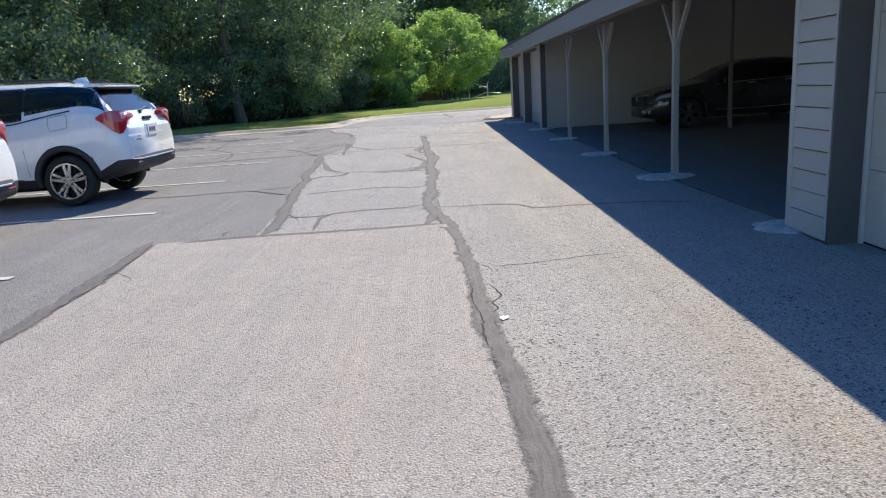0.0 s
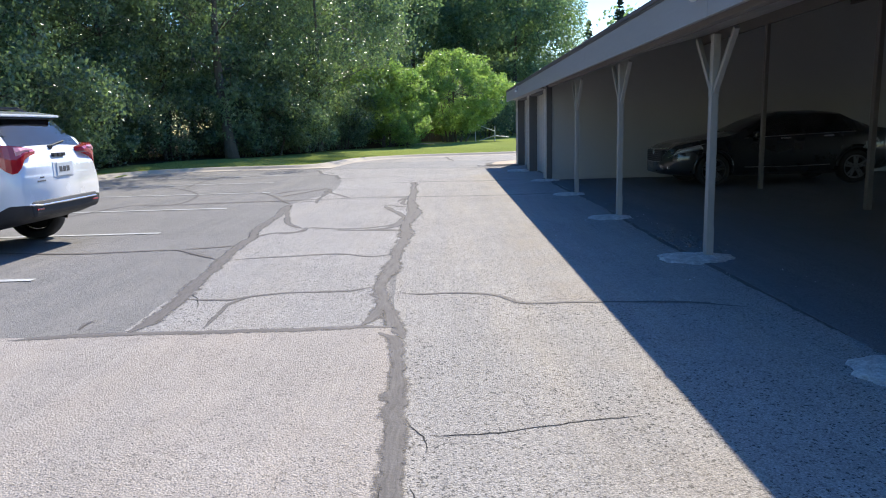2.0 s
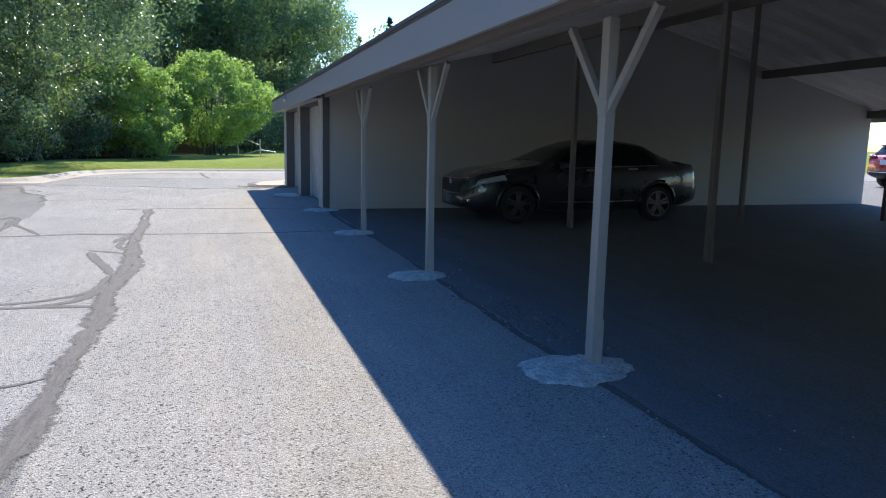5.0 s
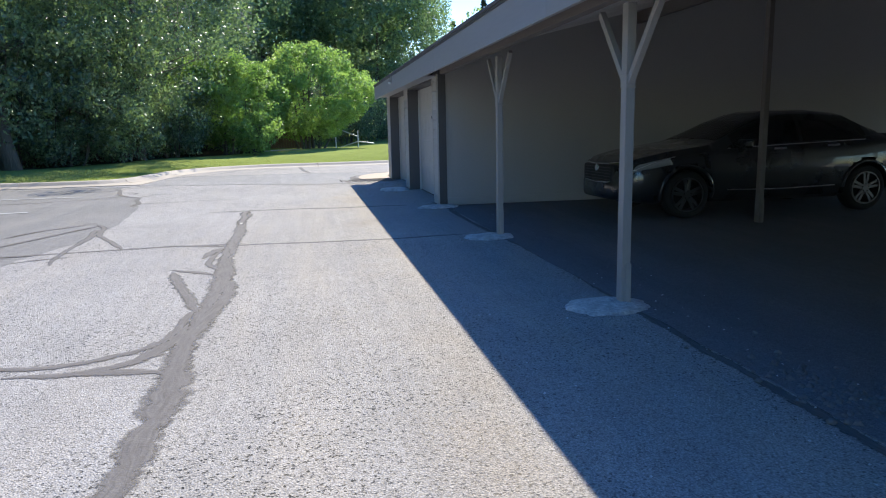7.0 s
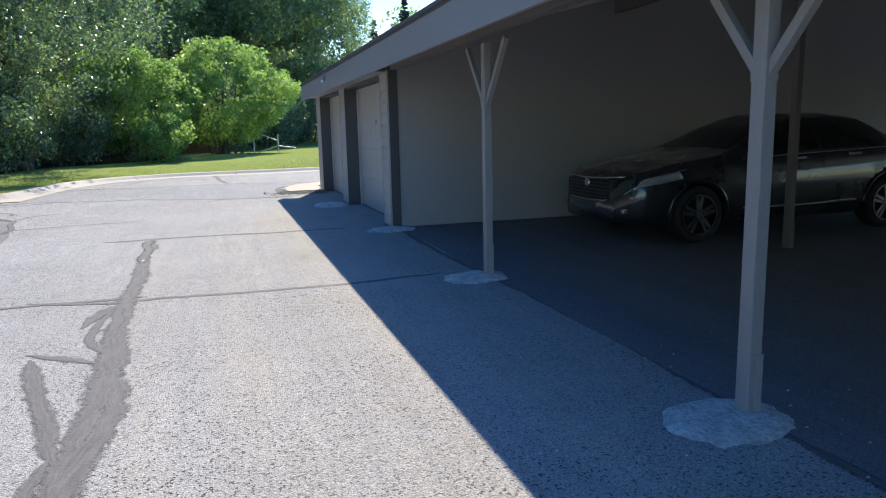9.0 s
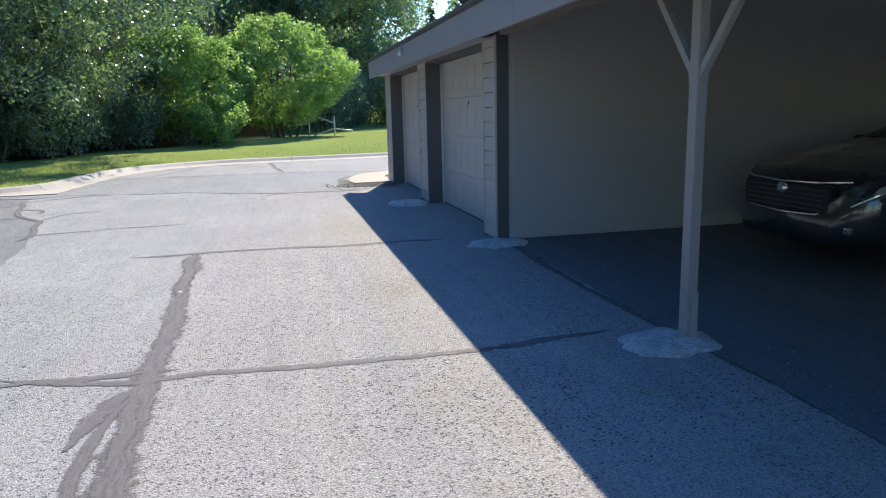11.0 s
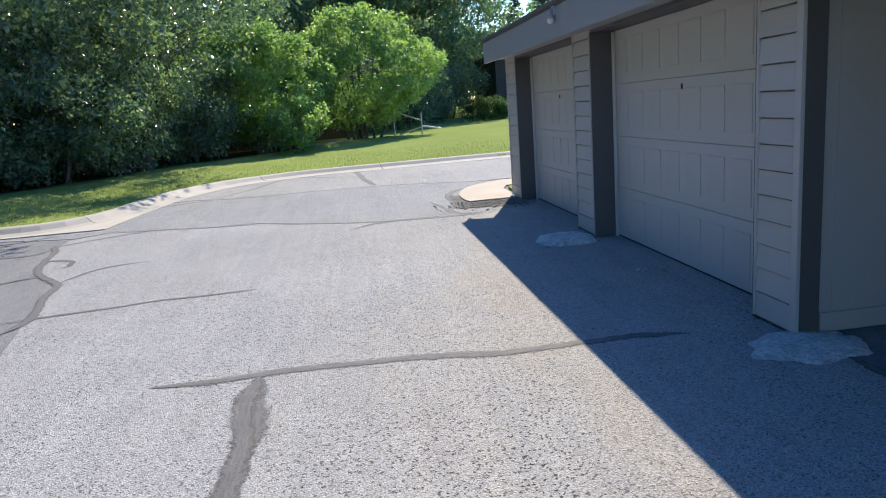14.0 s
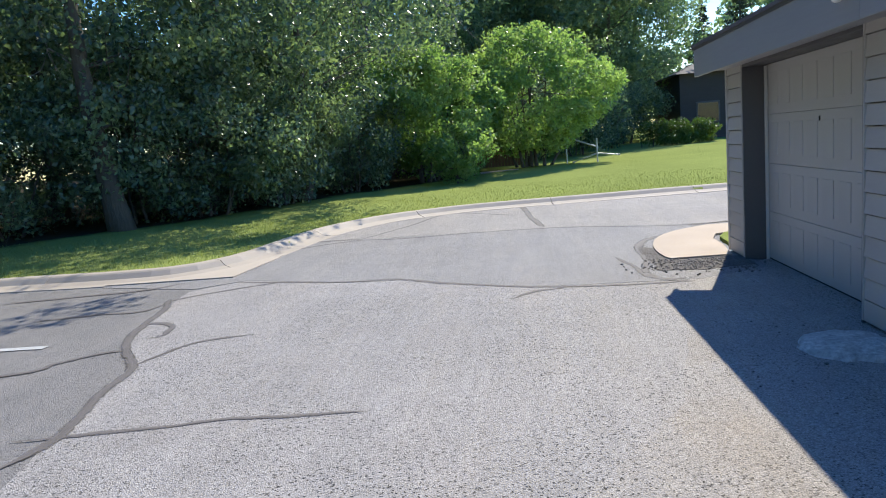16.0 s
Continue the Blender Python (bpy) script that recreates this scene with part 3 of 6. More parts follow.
sealed_crack([(-2.0, 15.34), (-2.11, 16.12), (-2.17, 17.13), (-2.29, 18.11), (-2.03, 17.38), (-1.52, 16.24)], 0.09, 30)
sealed_crack([(-2.12, 16.93), (-2.18, 17.53), (-2.24, 18.26), (-2.5, 18.78)], 0.10, 31)
sealed_crack([(-3.31, 17.55), (-3.13, 18.16), (-2.76, 18.62), (-2.54, 18.99)], 0.07, 32)
sealed_crack([(-2.53, 15.56), (-2.27, 15.74), (-1.91, 15.84)], 0.06, 33)
sealed_crack([(-5.23, 17.96), (-4.27, 18.36), (-3.59, 17.77), (-3.01, 16.52), (-2.49, 15.36)], 0.07, 34)
sealed_crack([(-3.1, 16.77), (-2.72, 17.78), (-2.37, 18.67)], 0.08, 35)
sealed_crack([(-6.11, 14.15), (-5.72, 15.84), (-4.86, 15.93), (-5.11, 17.8), (-6.06, 19.47), (-6.92, 20.38)], 0.06, 36)
sealed_crack([(-6.12, 19.65), (-6.49, 22.1), (-6.48, 24.36)], 0.06, 37)
sealed_crack([(-4.76, 15.9), (-3.7, 16.05), (-2.57, 15.98)], 0.05, 38)
sealed_crack([(-1.04, 19.8), (-0.73, 19.8), (-0.44, 19.82), (0.32, 19.8), (1.11, 19.71), (1.64, 19.71), (1.94, 19.73), (2.29, 19.65)], 0.12, 39)
sealed_crack([(-0.38, 19.76), (-0.42, 19.45), (-0.37, 18.99), (-0.35, 18.55), (-0.35, 18.15), (-0.33, 17.9)], 0.20, 40)
sealed_crack([(-0.68, 22.05), (-1.21, 22.02), (-1.57, 22.0), (-1.9, 21.93), (-2.25, 21.87), (-2.54, 21.81), (-2.85, 21.77)], 0.06, 41)
sealed_crack([(-2.63, 21.4), (-2.59, 21.62), (-2.59, 21.88), (-2.67, 22.23), (-2.79, 22.67), (-2.89, 23.17), (-3.25, 23.69), (-3.55, 24.36), (-3.73, 25.23), (-4.01, 25.91)], 0.12, 42)
sealed_crack([(-4.0, 25.76), (-3.43, 26.22), (-2.81, 26.56)], 0.08, 43)
sealed_crack([(-6.5, 22.4), (-4.01, 23.1), (-3.71, 23.39), (-3.46, 23.65), (-3.2, 23.71)], 0.08, 44)
sealed_crack([(-2.92, 23.2), (-2.83, 23.49), (-2.65, 23.84), (-2.19, 24.03)], 0.06, 45)
sealed_crack([(-5.2, 25.09), (-4.98, 25.17), (-4.49, 25.27), (-4.03, 25.29), (-3.9, 25.59)], 0.10, 46)
sealed_crack([(-3.51, 24.28), (-3.57, 24.67), (-3.28, 24.54), (-3.15, 24.17), (-3.26, 24.08)], 0.11, 47)
sealed_crack([(-3.49, 26.73), (-1.99, 26.32), (-1.27, 26.27), (-0.52, 25.82), (0.43, 25.37), (1.3, 25.21), (2.0, 25.22)], 0.10, 48)
sealed_crack([(0.17, 24.85), (0.43, 25.15), (0.78, 25.24)], 0.07, 49)
sealed_crack([(-3.81, 29.42), (-3.24, 29.86), (-2.6, 30.18), (-1.94, 30.02), (-0.45, 30.14), (1.02, 30.03), (2.75, 29.35), (4.0, 29.5), (8, 29.6)], 0.09, 50)
sealed_crack([(-3.93, 30.37), (-3.34, 30.39), (-2.63, 30.34)], 0.16, 51)
sealed_crack([(0.32, 34.25), (0.43, 32.27), (0.66, 30.3)], 0.16, 52)
sealed_crack([(-2.63, 30.34), (-2.04, 31.81), (-1.31, 33.76), (0.24, 32.39)], 0.06, 53)
sealed_crack([(2.43, 28.52), (2.02, 28.03), (1.84, 27.39), (1.84, 26.68), (1.64, 25.86), (1.74, 25.39), (2.08, 25.4)], 0.14, 54)
sealed_crack([(2.22, 28.27), (1.87, 27.77), (1.8, 26.86), (1.84, 26.14), (2.21, 25.74)], 0.12, 55)
sealed_crack([(1.44, 26.83), (1.57, 26.24), (1.64, 25.54), (2.01, 25.14)], 0.08, 56)
sealed_crack([(-6.53, 26.22), (-5.7, 26.39), (-4.77, 26.59), (-4.31, 26.93)], 0.10, 57)
sealed_crack([(0.03, 8.12), (0.23, 8.06), (0.48, 8.07), (0.74, 8.01), (0.85, 7.91), (0.99, 7.7), (1.14, 7.67), (1.36, 7.69), (1.63, 7.67), (1.94, 7.64), (2.22, 7.59), (2.6, 7.43)], 0.05, 58)
sealed_crack([(2.95, 6.5), (2.9, 8.4), (2.86, 10.6), (2.9, 12.2), (2.94, 14.4), (2.86, 17.0), (2.9, 19.2)], 0.09, 59)
open_crack([(0.26, 5.57), (0.34, 5.42), (0.35, 5.27)], 0.0082)
open_crack([(0.29, 4.97), (0.34, 4.82), (0.35, 4.69), (0.3, 4.56), (0.32, 4.46), (0.29, 4.35), (0.29, 4.11), (0.3, 4.0)], 0.0082)
open_crack([(0.36, 5.42), (0.59, 5.43), (0.8, 5.46), (0.94, 5.5), (1.15, 5.55), (1.32, 5.56)], 0.0082)
open_crack([(-2.73, 5.91), (-2.63, 5.95), (-2.45, 5.75), (-2.42, 5.62)], 0.0125)
open_crack([(-1.75, 8.31), (-1.61, 8.06), (-1.51, 7.72)], 0.0078)
open_crack([(0.19, 4.98), (0.18, 4.68), (0.2, 4.42), (0.21, 4.09), (0.23, 3.83)], 0.014)


# ---- parking lines ----
def stall_line(y, x_end, x_far=-9.6, skew=0.0, width=0.10):
    bm = bmesh.new()
    k = 40
    rows = []
    for i in range(k + 1):
        x = x_end + (x_far - x_end) * i / k
        yy = y + skew * i / k
        j = 0.008 * noise.noise(Vector((x * 4, y, 0)))
        rows.append((bm.verts.new((x, yy - width / 2 + j, 0.008)), bm.verts.new((x, yy + width / 2 + j, 0.008))))
    for a, b in zip(rows, rows[1:]):
        bm.faces.new((a[0], b[0], b[1], a[1]))
    bmesh.ops.recalc_face_normals(bm, faces=bm.faces)
    return tagged(part("parking_line", bm, M_LINE), "worn white painted parking line on asphalt", "line", "parking stall lines", "structure")


for yy in (-5.95, -2.95, 0.05, 3.04, 6.04, 9.03, 12.0, 14.95, 18.0, 20.98, 23.95):
    stall_line(yy, -3.55 if yy < 20 else -4.22, skew=-0.1)


# ---- kerb ----
kerb = new("kerb")
tagged(kerb, "pale concrete kerb with a sloping face along the lot edge", "kerb", kind="structure")


def kerb_run(line, x0, x1):
    """Kerb stones of about 3 m with open joints, swept along the line."""
    prof = [(-0.16, -0.03), (-0.14, 0.012), (0.0, 0.022), (0.16, 0.05), (0.26, 0.115), (0.30, 0.132), (0.42, 0.138), (0.46, 0.12), (0.46, -0.03)]
    cuts = [0]
    length = 0.0
    for i in range(1, len(line)):
        length += (line[i] - line[i - 1]).length
        if length > 2.9 or i == len(line) - 1:
            cuts.append(i)
            length = 0.0
    for a, b in zip(cuts, cuts[1:]):
        bm = bmesh.new()
        rings = []
        for i in range(a, b + 1):
            d = (line[min(i + 1, len(line) - 1)] - line[max(i - 1, 0)]).normalized()
            s = Vector((-d.y, d.x, 0))
            p = line[i] + (d * 0.007 if i == a else -d * 0.007 if i == b else Vector())
            wob = 0.012 * noise.noise(p * 0.8)
            rings.append([bm.verts.new(p + s * (o + wob) + Vector((0, 0, z + (wob * 0.4 if z > 0 else 0)))) for o, z in prof])
        for r0, r1 in zip(rings, rings[1:]):
            for k in range(len(prof) - 1):
                bm.faces.new((r0[k], r0[k + 1], r1[k + 1], r1[k]))
        bm.faces.new(rings[0])
        bm.faces.new(rings[-1][::-1])
        bmesh.ops.recalc_face_normals(bm, faces=bm.faces)
        part("kerb_stone", bm, M_KERB, kerb)


kerb_run(smooth_line(KERB, 0.4)[30:], 0, 0)
slab("gutter_apron", [(-5.6, 27.08), (-3.72, 27.14), (-3.60, 28.6), (-3.66, 29.2), (-3.95, 28.2), (-4.6, 27.45)], 0.022, 0.04, M_KERB, kerb, 0.008)

walkway = slab("walkway", [(2.04, 26.42)] + [(p.x, p.y) for p in smooth_line([(2.0, 26.55), (1.98, 27.0), (2.05, 27.6), (2.25, 28.2), (2.6, 28.68), (3.1, 29.05)], 0.12)] + [ (20, 29.8), (20, 28.6), (3.5, 28.3), (3.0, 28.1), (2.86, 27.7), (2.84, 27.2), (2.75, 26.45)], 0.03, 0.07, M_WALK, None, 0.008)
tagged(walkway, "beige concrete walkway corner beside the garage", "walkway", kind="structure")
slab("broken_edge", [(1.75, 25.85), (2.3, 25.7), (2.82, 25.9), (2.84, 26.44), (2.4, 26.43), (2.03, 26.46), (1.99, 27.3), (1.86, 27.5), (1.78, 26.9), (1.82, 26.3)], 0.0115, 0.03, M_GRIT, lot, 0.07)
verge = slab("verge", [(2.9, 27.15), (2.95, 27.7), (3.1, 28.05), (3.6, 28.22), (20, 28.5), (20, 27.1)], 0.05, 0.1, M_GRASS, None, 0.02)
tagged(verge, "small strip of green grass behind the walkway", "grass", kind="structure")

# ---- carport and garages ----
WX, EAVE, BACK, END_A, BAY_A, BAY_B, END_B = 2.83, 2.50, 17.0, -1.4, 6.0, 19.4, 26.76
RIDGE = (WX + BACK) / 2
SLOPE = 0.24


def roof_z(x):
    return 2.50 + SLOPE * (min(x, 2 * RIDGE - x) - EAVE)


def clad_wall(name, y0, y1, label):
    """A stretch of front wall: core, lap boards, a base board and dark trim."""
    w = thing(name, pose(WX, y0, 0), label, "wall", kind="structure")
    wide, e = y1 - y0, 0.023
    part("wall_core", boxed(0.02, 0.22, 0, wide, 0.0, 2.36), M_WALL, w)
    bm = bmesh.new()
    vs = [bm.verts.new(v) for v in ((0.018, e, 0), (-0.024, e, 0), (-0.008, e, 0.148), (0.018, e, 0.148), (0.018, wide - e, 0), (-0.024, wide - e, 0), (-0.008, wide - e, 0.148), (0.018, wide - e, 0.148))]
    for f in ((0, 1, 2, 3), (7, 6, 5, 4), (1, 0, 4, 5), (2, 1, 5, 6), (3, 2, 6, 7), (0, 3, 7, 4)):
        bm.faces.new([vs[i] for i in f])
    bmesh.ops.recalc_face_normals(bm, faces=bm.faces)
    me = bpy.data.meshes.new("siding_board")
    bm.to_mesh(me)
    bm.free()
    me.materials.append(M_SIDING)
    for i in range(13):
        piece("siding_board", me, w, 0, 0, 0.20 + i * 0.158, ry=random.uniform(-0.25, 0.25))
    part("base_board", boxed(-0.022, 0.02, 0.023, wide - 0.023, 0.03, 0.19, 0.004), M_SIDING, w)
    for yy in (0.0, wide - 0.022):
        part("edge_strip", boxed(-0.027, 0.019, yy, yy + 0.022, 0.03, 2.2, 0.003), M_SIDING, w)
    return w


def garage_door(y0, y1, label):
    """A sectional door set back in its opening: four sections with raised panels, jamb boards, a handle."""
    dx = 0.24
    wide, high = y1 - y0, 2.13
    d = thing("garage_door", pose(WX + dx, y0, 0), label, "garage door", "garage doors", "structure")
    sec = high / 4
    n = 8
    pw = (wide - 0.10) / n
    bm = boxed(-0.0035, 0.006, 0.0, pw - 0.11, 0.0, sec - 0.19, 0.003)
    panel = bpy.data.meshes.new("raised_panel")
    bm.to_mesh(panel)
    bm.free()
    panel.materials.append(M_DOOR)
    for k in range(4):
        s = part("door_section", boxed(0.0, 0.045, 0.004, wide - 0.004, k * sec + 0.0015 + 0.012, (k + 1) * sec - 0.0015 + 0.012, 0.004), M_DOOR, d)
        for j in range(n):
            piece("raised_panel", panel, s, -0.002, 0.05 + j * pw + 0.055, k * sec + 0.11)
    part("bottom_seal", boxed(0.0, 0.04, 0.01, wide - 0.01, 0.0, 0.02), M_RUBBER, d)
    part("lock_plate", boxed(-0.010, 0.002, wide / 2 - 0.008, wide / 2 + 0.008, 1.51, 1.555, 0.002), M_PLASTIC, d, "small dark lock handle")
    for yy in (0.001, wide - 0.023):
        part("jamb_board", boxed(-dx - 0.018, -0.003, yy, yy + 0.022, 0.0, 2.14, 0.003), M_TRIM, d, "dark painted jamb board")
    for yy in (0.024, wide - 0.054):
        part("stop_strip", boxed(-0.035, -0.004, yy, yy + 0.03, 0.0, 2.13, 0.004), M_DOOR, d)
    part("head_board", boxed(-dx - 0.012, 0.0, 0.001, wide - 0.001, 2.142, 2.36, 0.003), M_TRIM, d, "dark painted head board")
    return d


OPEN_B1, OPEN_B2 = (19.82, 22.86), (23.42, 26.18)
OPEN_A1, OPEN_A2 = (2.40, 5.44), (-0.80, 1.84)
clad_wall("wall_1", BAY_B, OPEN_B1[0], "light lap siding on the corner of the garage")
clad_wall("wall_2", OPEN_B1[1], OPEN_B2[0], "light lap siding between two garage doors")
clad_wall("wall_3", OPEN_B2[1], END_B, "light lap siding on the far corner of the garage")
clad_wall("wall_4", OPEN_A1[1], BAY_A, "light lap siding on the corner beside the carport")
clad_wall("wall_5", OPEN_A2[1], OPEN_A1[0], "light lap siding between two garage doors")
clad_wall("wall_6", END_A, OPEN_A2[0], "light lap siding on the garage corner")
garage_door(*OPEN_B1, "closed pale sectional garage door with raised panels")
garage_door(*OPEN_B2, "closed pale sectional garage door with raised panels")
garage_door(*OPEN_A1, "closed pale sectional garage door beside the carport")
garage_door(*OPEN_A2, "closed pale sectional garage door")


def gable_wall(name, y0, y1, side, label):
    """A wall across the building up to the roof, of vertical boards, with a corner board on its open side."""
    w = thing(name, pose(0, 0, 0), label, "wall", kind="structure")
    bm = bmesh.new()
    xs = (WX + 0.222, RIDGE, BACK - 0.02)
    lo = [[bm.verts.new((x, y, 0)) for x in xs] for y in (y0, y1)]
    hi = [[bm.verts.new((x, y, roof_z(x) - 0.12)) for x in xs] for y in (y0, y1)]
    for r, g in zip(lo, hi):
        for k in range(2):
            bm.faces.new((r[k], r[k + 1], g[k + 1], g[k]))
    for q in (lo, hi):
        for k in range(2):
            bm.faces.new((q[0][k], q[0][k + 1], q[1][k + 1], q[1][k]))
    for k in (0, 2):
        bm.faces.new((lo[0][k], lo[1][k], hi[1][k], hi[0][k]))
    bmesh.ops.recalc_face_normals(bm, faces=bm.faces)
    part("wall_core", bm, M_WALL, w)
    yy = y0 - 0.02 if side < 0 else y1 + 0.02
    part("corner_board", boxed(WX - 0.02, WX + 0.13, min(yy, yy - side * 0.018), max(yy, yy - side * 0.018), 0.03, 2.34, 0.003), M_TRIM, w, "dark painted corner board")
    part("corner_edge", boxed(WX - 0.028, WX + 0.0, min(yy, yy - side * 0.05) - 0.004, max(yy, yy - side * 0.05) + 0.004, 0.03, 2.2, 0.004), M_SIDING, w)
    part("sill_board", boxed(WX + 0.14, BACK - 0.1, min(yy, yy - side * 0.018), max(yy, yy - side * 0.018), 0.02, 0.14, 0.004), M_WALL, w)
    return w


gable_wall("wall_7", BAY_B, BAY_B + 0.16, -1, "plain grey painted wall closing the carport")
gable_wall("wall_8", END_B - 0.16, END_B, 1, "plain painted gable wall of the garage")
gable_wall("wall_9", BAY_A - 0.16, BAY_A, 1, "plain grey painted wall closing the carport")
gable_wall("wall_10", END_A, END_A + 0.16, -1, "plain painted gable wall of the garage")
for nm, a, b in (("wall_11", BAY_B + 0.17, END_B - 0.17), ("wall_12", END_A + 0.17, BAY_A - 0.17)):
    tagged(part(nm, boxed(BACK - 0.2, BACK - 0.03, a, b, 0, 2.35), M_WALL), "plain painted back wall of the garages", "wall", kind="structure")

bm = bmesh.new()
for y0, y1 in ((END_A - 0.2, END_B + 0.21),):
    sec = [(EAVE - 0.02, roof_z(EAVE) - 0.01), (RIDGE, roof_z(RIDGE) + 0.005), (2 * RIDGE - EAVE + 0.02, roof_z(EAVE) - 0.01)]
    top = [[bm.verts.new((x, y, z + 0.015)) for x, z in sec] for y in (y0 - 0.03, y1 + 0.03)]
    low = [[bm.verts.new((x, y, z - 0.02)) for x, z in sec] for y in (y0 - 0.03, y1 + 0.03)]
    for k in range(2):
        bm.faces.new((top[0][k], top[0][k + 1], top[1][k + 1], top[1][k]))
        bm.faces.new((low[0][k], low[1][k], low[1][k + 1], low[0][k + 1]))
        for e in (0, 1):
            bm.faces.new((top[e][k], low[e][k], low[e][k + 1], top[e][k + 1]))
    for k in (0, 2):
        bm.faces.new((top[0][k], top[1][k], low[1][k], low[0][k]))
bmesh.ops.recalc_face_normals(bm, faces=bm.faces)
roof = tagged(part("roof", bm, M_SHINGLE), "low shingled roof over the carport and garages", "roof", kind="structure")

bm = bmesh.new()
for a, b in ((EAVE + 0.02, RIDGE), (RIDGE, 2 * RIDGE - EAVE - 0.02)):
    za, zb = roof_z(a) - 0.03, roof_z(b) - 0.03
    vs = [bm.verts.new((x, y, z + h)) for h in (0, -0.018) for y in (END_A - 0.18, END_B + 0.19) for x, z in ((a, za), (b, zb))]
    for f in ((0, 1, 3, 2), (4, 6, 7, 5), (0, 2, 6, 4), (1, 5, 7, 3)):
        bm.faces.new([vs[i] for i in f])
ry = END_A + 0.1
while ry < END_B:
    for a, b in ((EAVE + 0.05, RIDGE - 0.03), (RIDGE + 0.03, 2 * RIDGE - EAVE - 0.05)):
        za, zb = roof_z(a) - 0.05, roof_z(b) - 0.05
        vs = [bm.verts.new((x, y, z + h)) for h in (0, -0.15) for y in (ry - 0.02, ry + 0.02) for x, z in ((a, za), (b, zb))]
        for f in ((0, 1, 3, 2), (4, 6, 7, 5), (0, 2, 6, 4), (1, 5, 7, 3), (0, 4, 5, 1), (2, 3, 7, 6)):
            bm.faces.new([vs[i] for i in f])
    ry += 0.61
bmesh.ops.recalc_face_normals(bm, faces=bm.faces)
tagged(part("ceiling", bm, M_CEIL), "open rafters and bare roof deck under the carport", "ceiling", kind="structure")

fascia = thing("fascia", pose(0, 0, 0), "grey painted fascia board along the eave", "fascia", kind="structure")
for x0 in (EAVE, 2 * RIDGE - EAVE - 0.04):
    y = END_A - 0.2
    for seg in (4.88, 4.88, 4.88, 4.88, 4.88, 9):
        y1 = min(y + seg, END_B + 0.21)
        part("fascia_board", boxed(x0, x0 + 0.04, y + 0.001, y1 - 0.001, 2.13, 2.475, 0.004), M_FASCIA, fascia)
        y = y1
        if y >= END_B + 0.2:
            break
    part("drip_edge", boxed(x0 - 0.008 if x0 < 5 else x0 + 0.03, x0 + 0.01 if x0 < 5 else x0 + 0.052, END_A - 0.2, END_B + 0.21, 2.44, 2.485), M_TRIM, fascia, "thin dark metal drip edge")
for y0 in (END_A - 0.2, END_B + 0.17):
    bm = bmesh.new()
    for a, b in ((EAVE + 0.045, RIDGE), (RIDGE, 2 * RIDGE - EAVE - 0.045)):
        vs = [bm.verts.new((x, yy, roof_z(x) - h)) for h in (0.03, 0.30) for yy in (y0, y0 + 0.04) for x in (a, b)]
        for f in ((0, 1, 3, 2), (4, 6, 7, 5), (0, 4, 5, 1), (2, 3, 7, 6), (0, 2, 6, 4), (1, 5, 7, 3)):
            bm.faces.new([vs[i] for i in f])
    bmesh.ops.recalc_face_normals(bm, faces=bm.faces)
    part("rake_board", bm, M_FASCIA, fascia)
for a, b in ((END_A, BAY_A - 0.03), (BAY_B + 0.03, END_B)):
    part("soffit_panel", boxed(EAVE + 0.042, WX + 0.0, a, b, 2.17, 2.19), M_FASCIA, fascia)

for k, x in enumerate((2.91, 6.40, 9.90, 13.40, 16.85)):
    h = roof_z(x) - 0.21
    tagged(part("beam", boxed(x - 0.045, x + 0.045, BAY_A + 0.01, BAY_B - 0.01, max(h - 0.19, 2.13), h, 0.005), M_BEAM), "dark timber beam carried by the carport posts", "beam", "carport beams", "structure")


def carport_post(x, y, top, braces=True):
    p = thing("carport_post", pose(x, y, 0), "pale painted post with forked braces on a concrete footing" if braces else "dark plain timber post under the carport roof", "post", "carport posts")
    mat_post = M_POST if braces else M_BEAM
    part("shaft", boxed(-0.034, 0.034, -0.042, 0.042, 0.02, top, 0.005), mat_post, p)
    part("base_bracket", boxed(-0.008, 0.037, -0.052, -0.0425, 0.02, 0.32, 0.003), mat_post, p)
    if braces:
        for s in (-1, 1):
            bm = bmesh.new()
            a, b = Vector((0, s * 0.03, 1.60)), Vector((0, s * 0.47, top + 0.0))
            d = (b - a).normalized()
            box(bm, -0.022, 0.022, (a.y + b.y) / 2 - 0.024, (a.y + b.y) / 2 + 0.024, (a.z + b.z) / 2 - (b - a).length / 2, (a.z + b.z) / 2 + (b - a).length / 2, 0.003,
                turn=Matrix.Rotation(-math.atan2(d.y, d.z), 4, "X"))
            part("brace", bm, mat_post, p)
        part("collar", boxed(-0.038, 0.038, -0.046, 0.046, 1.56, 1.66, 0.006), mat_post, p)
    return p


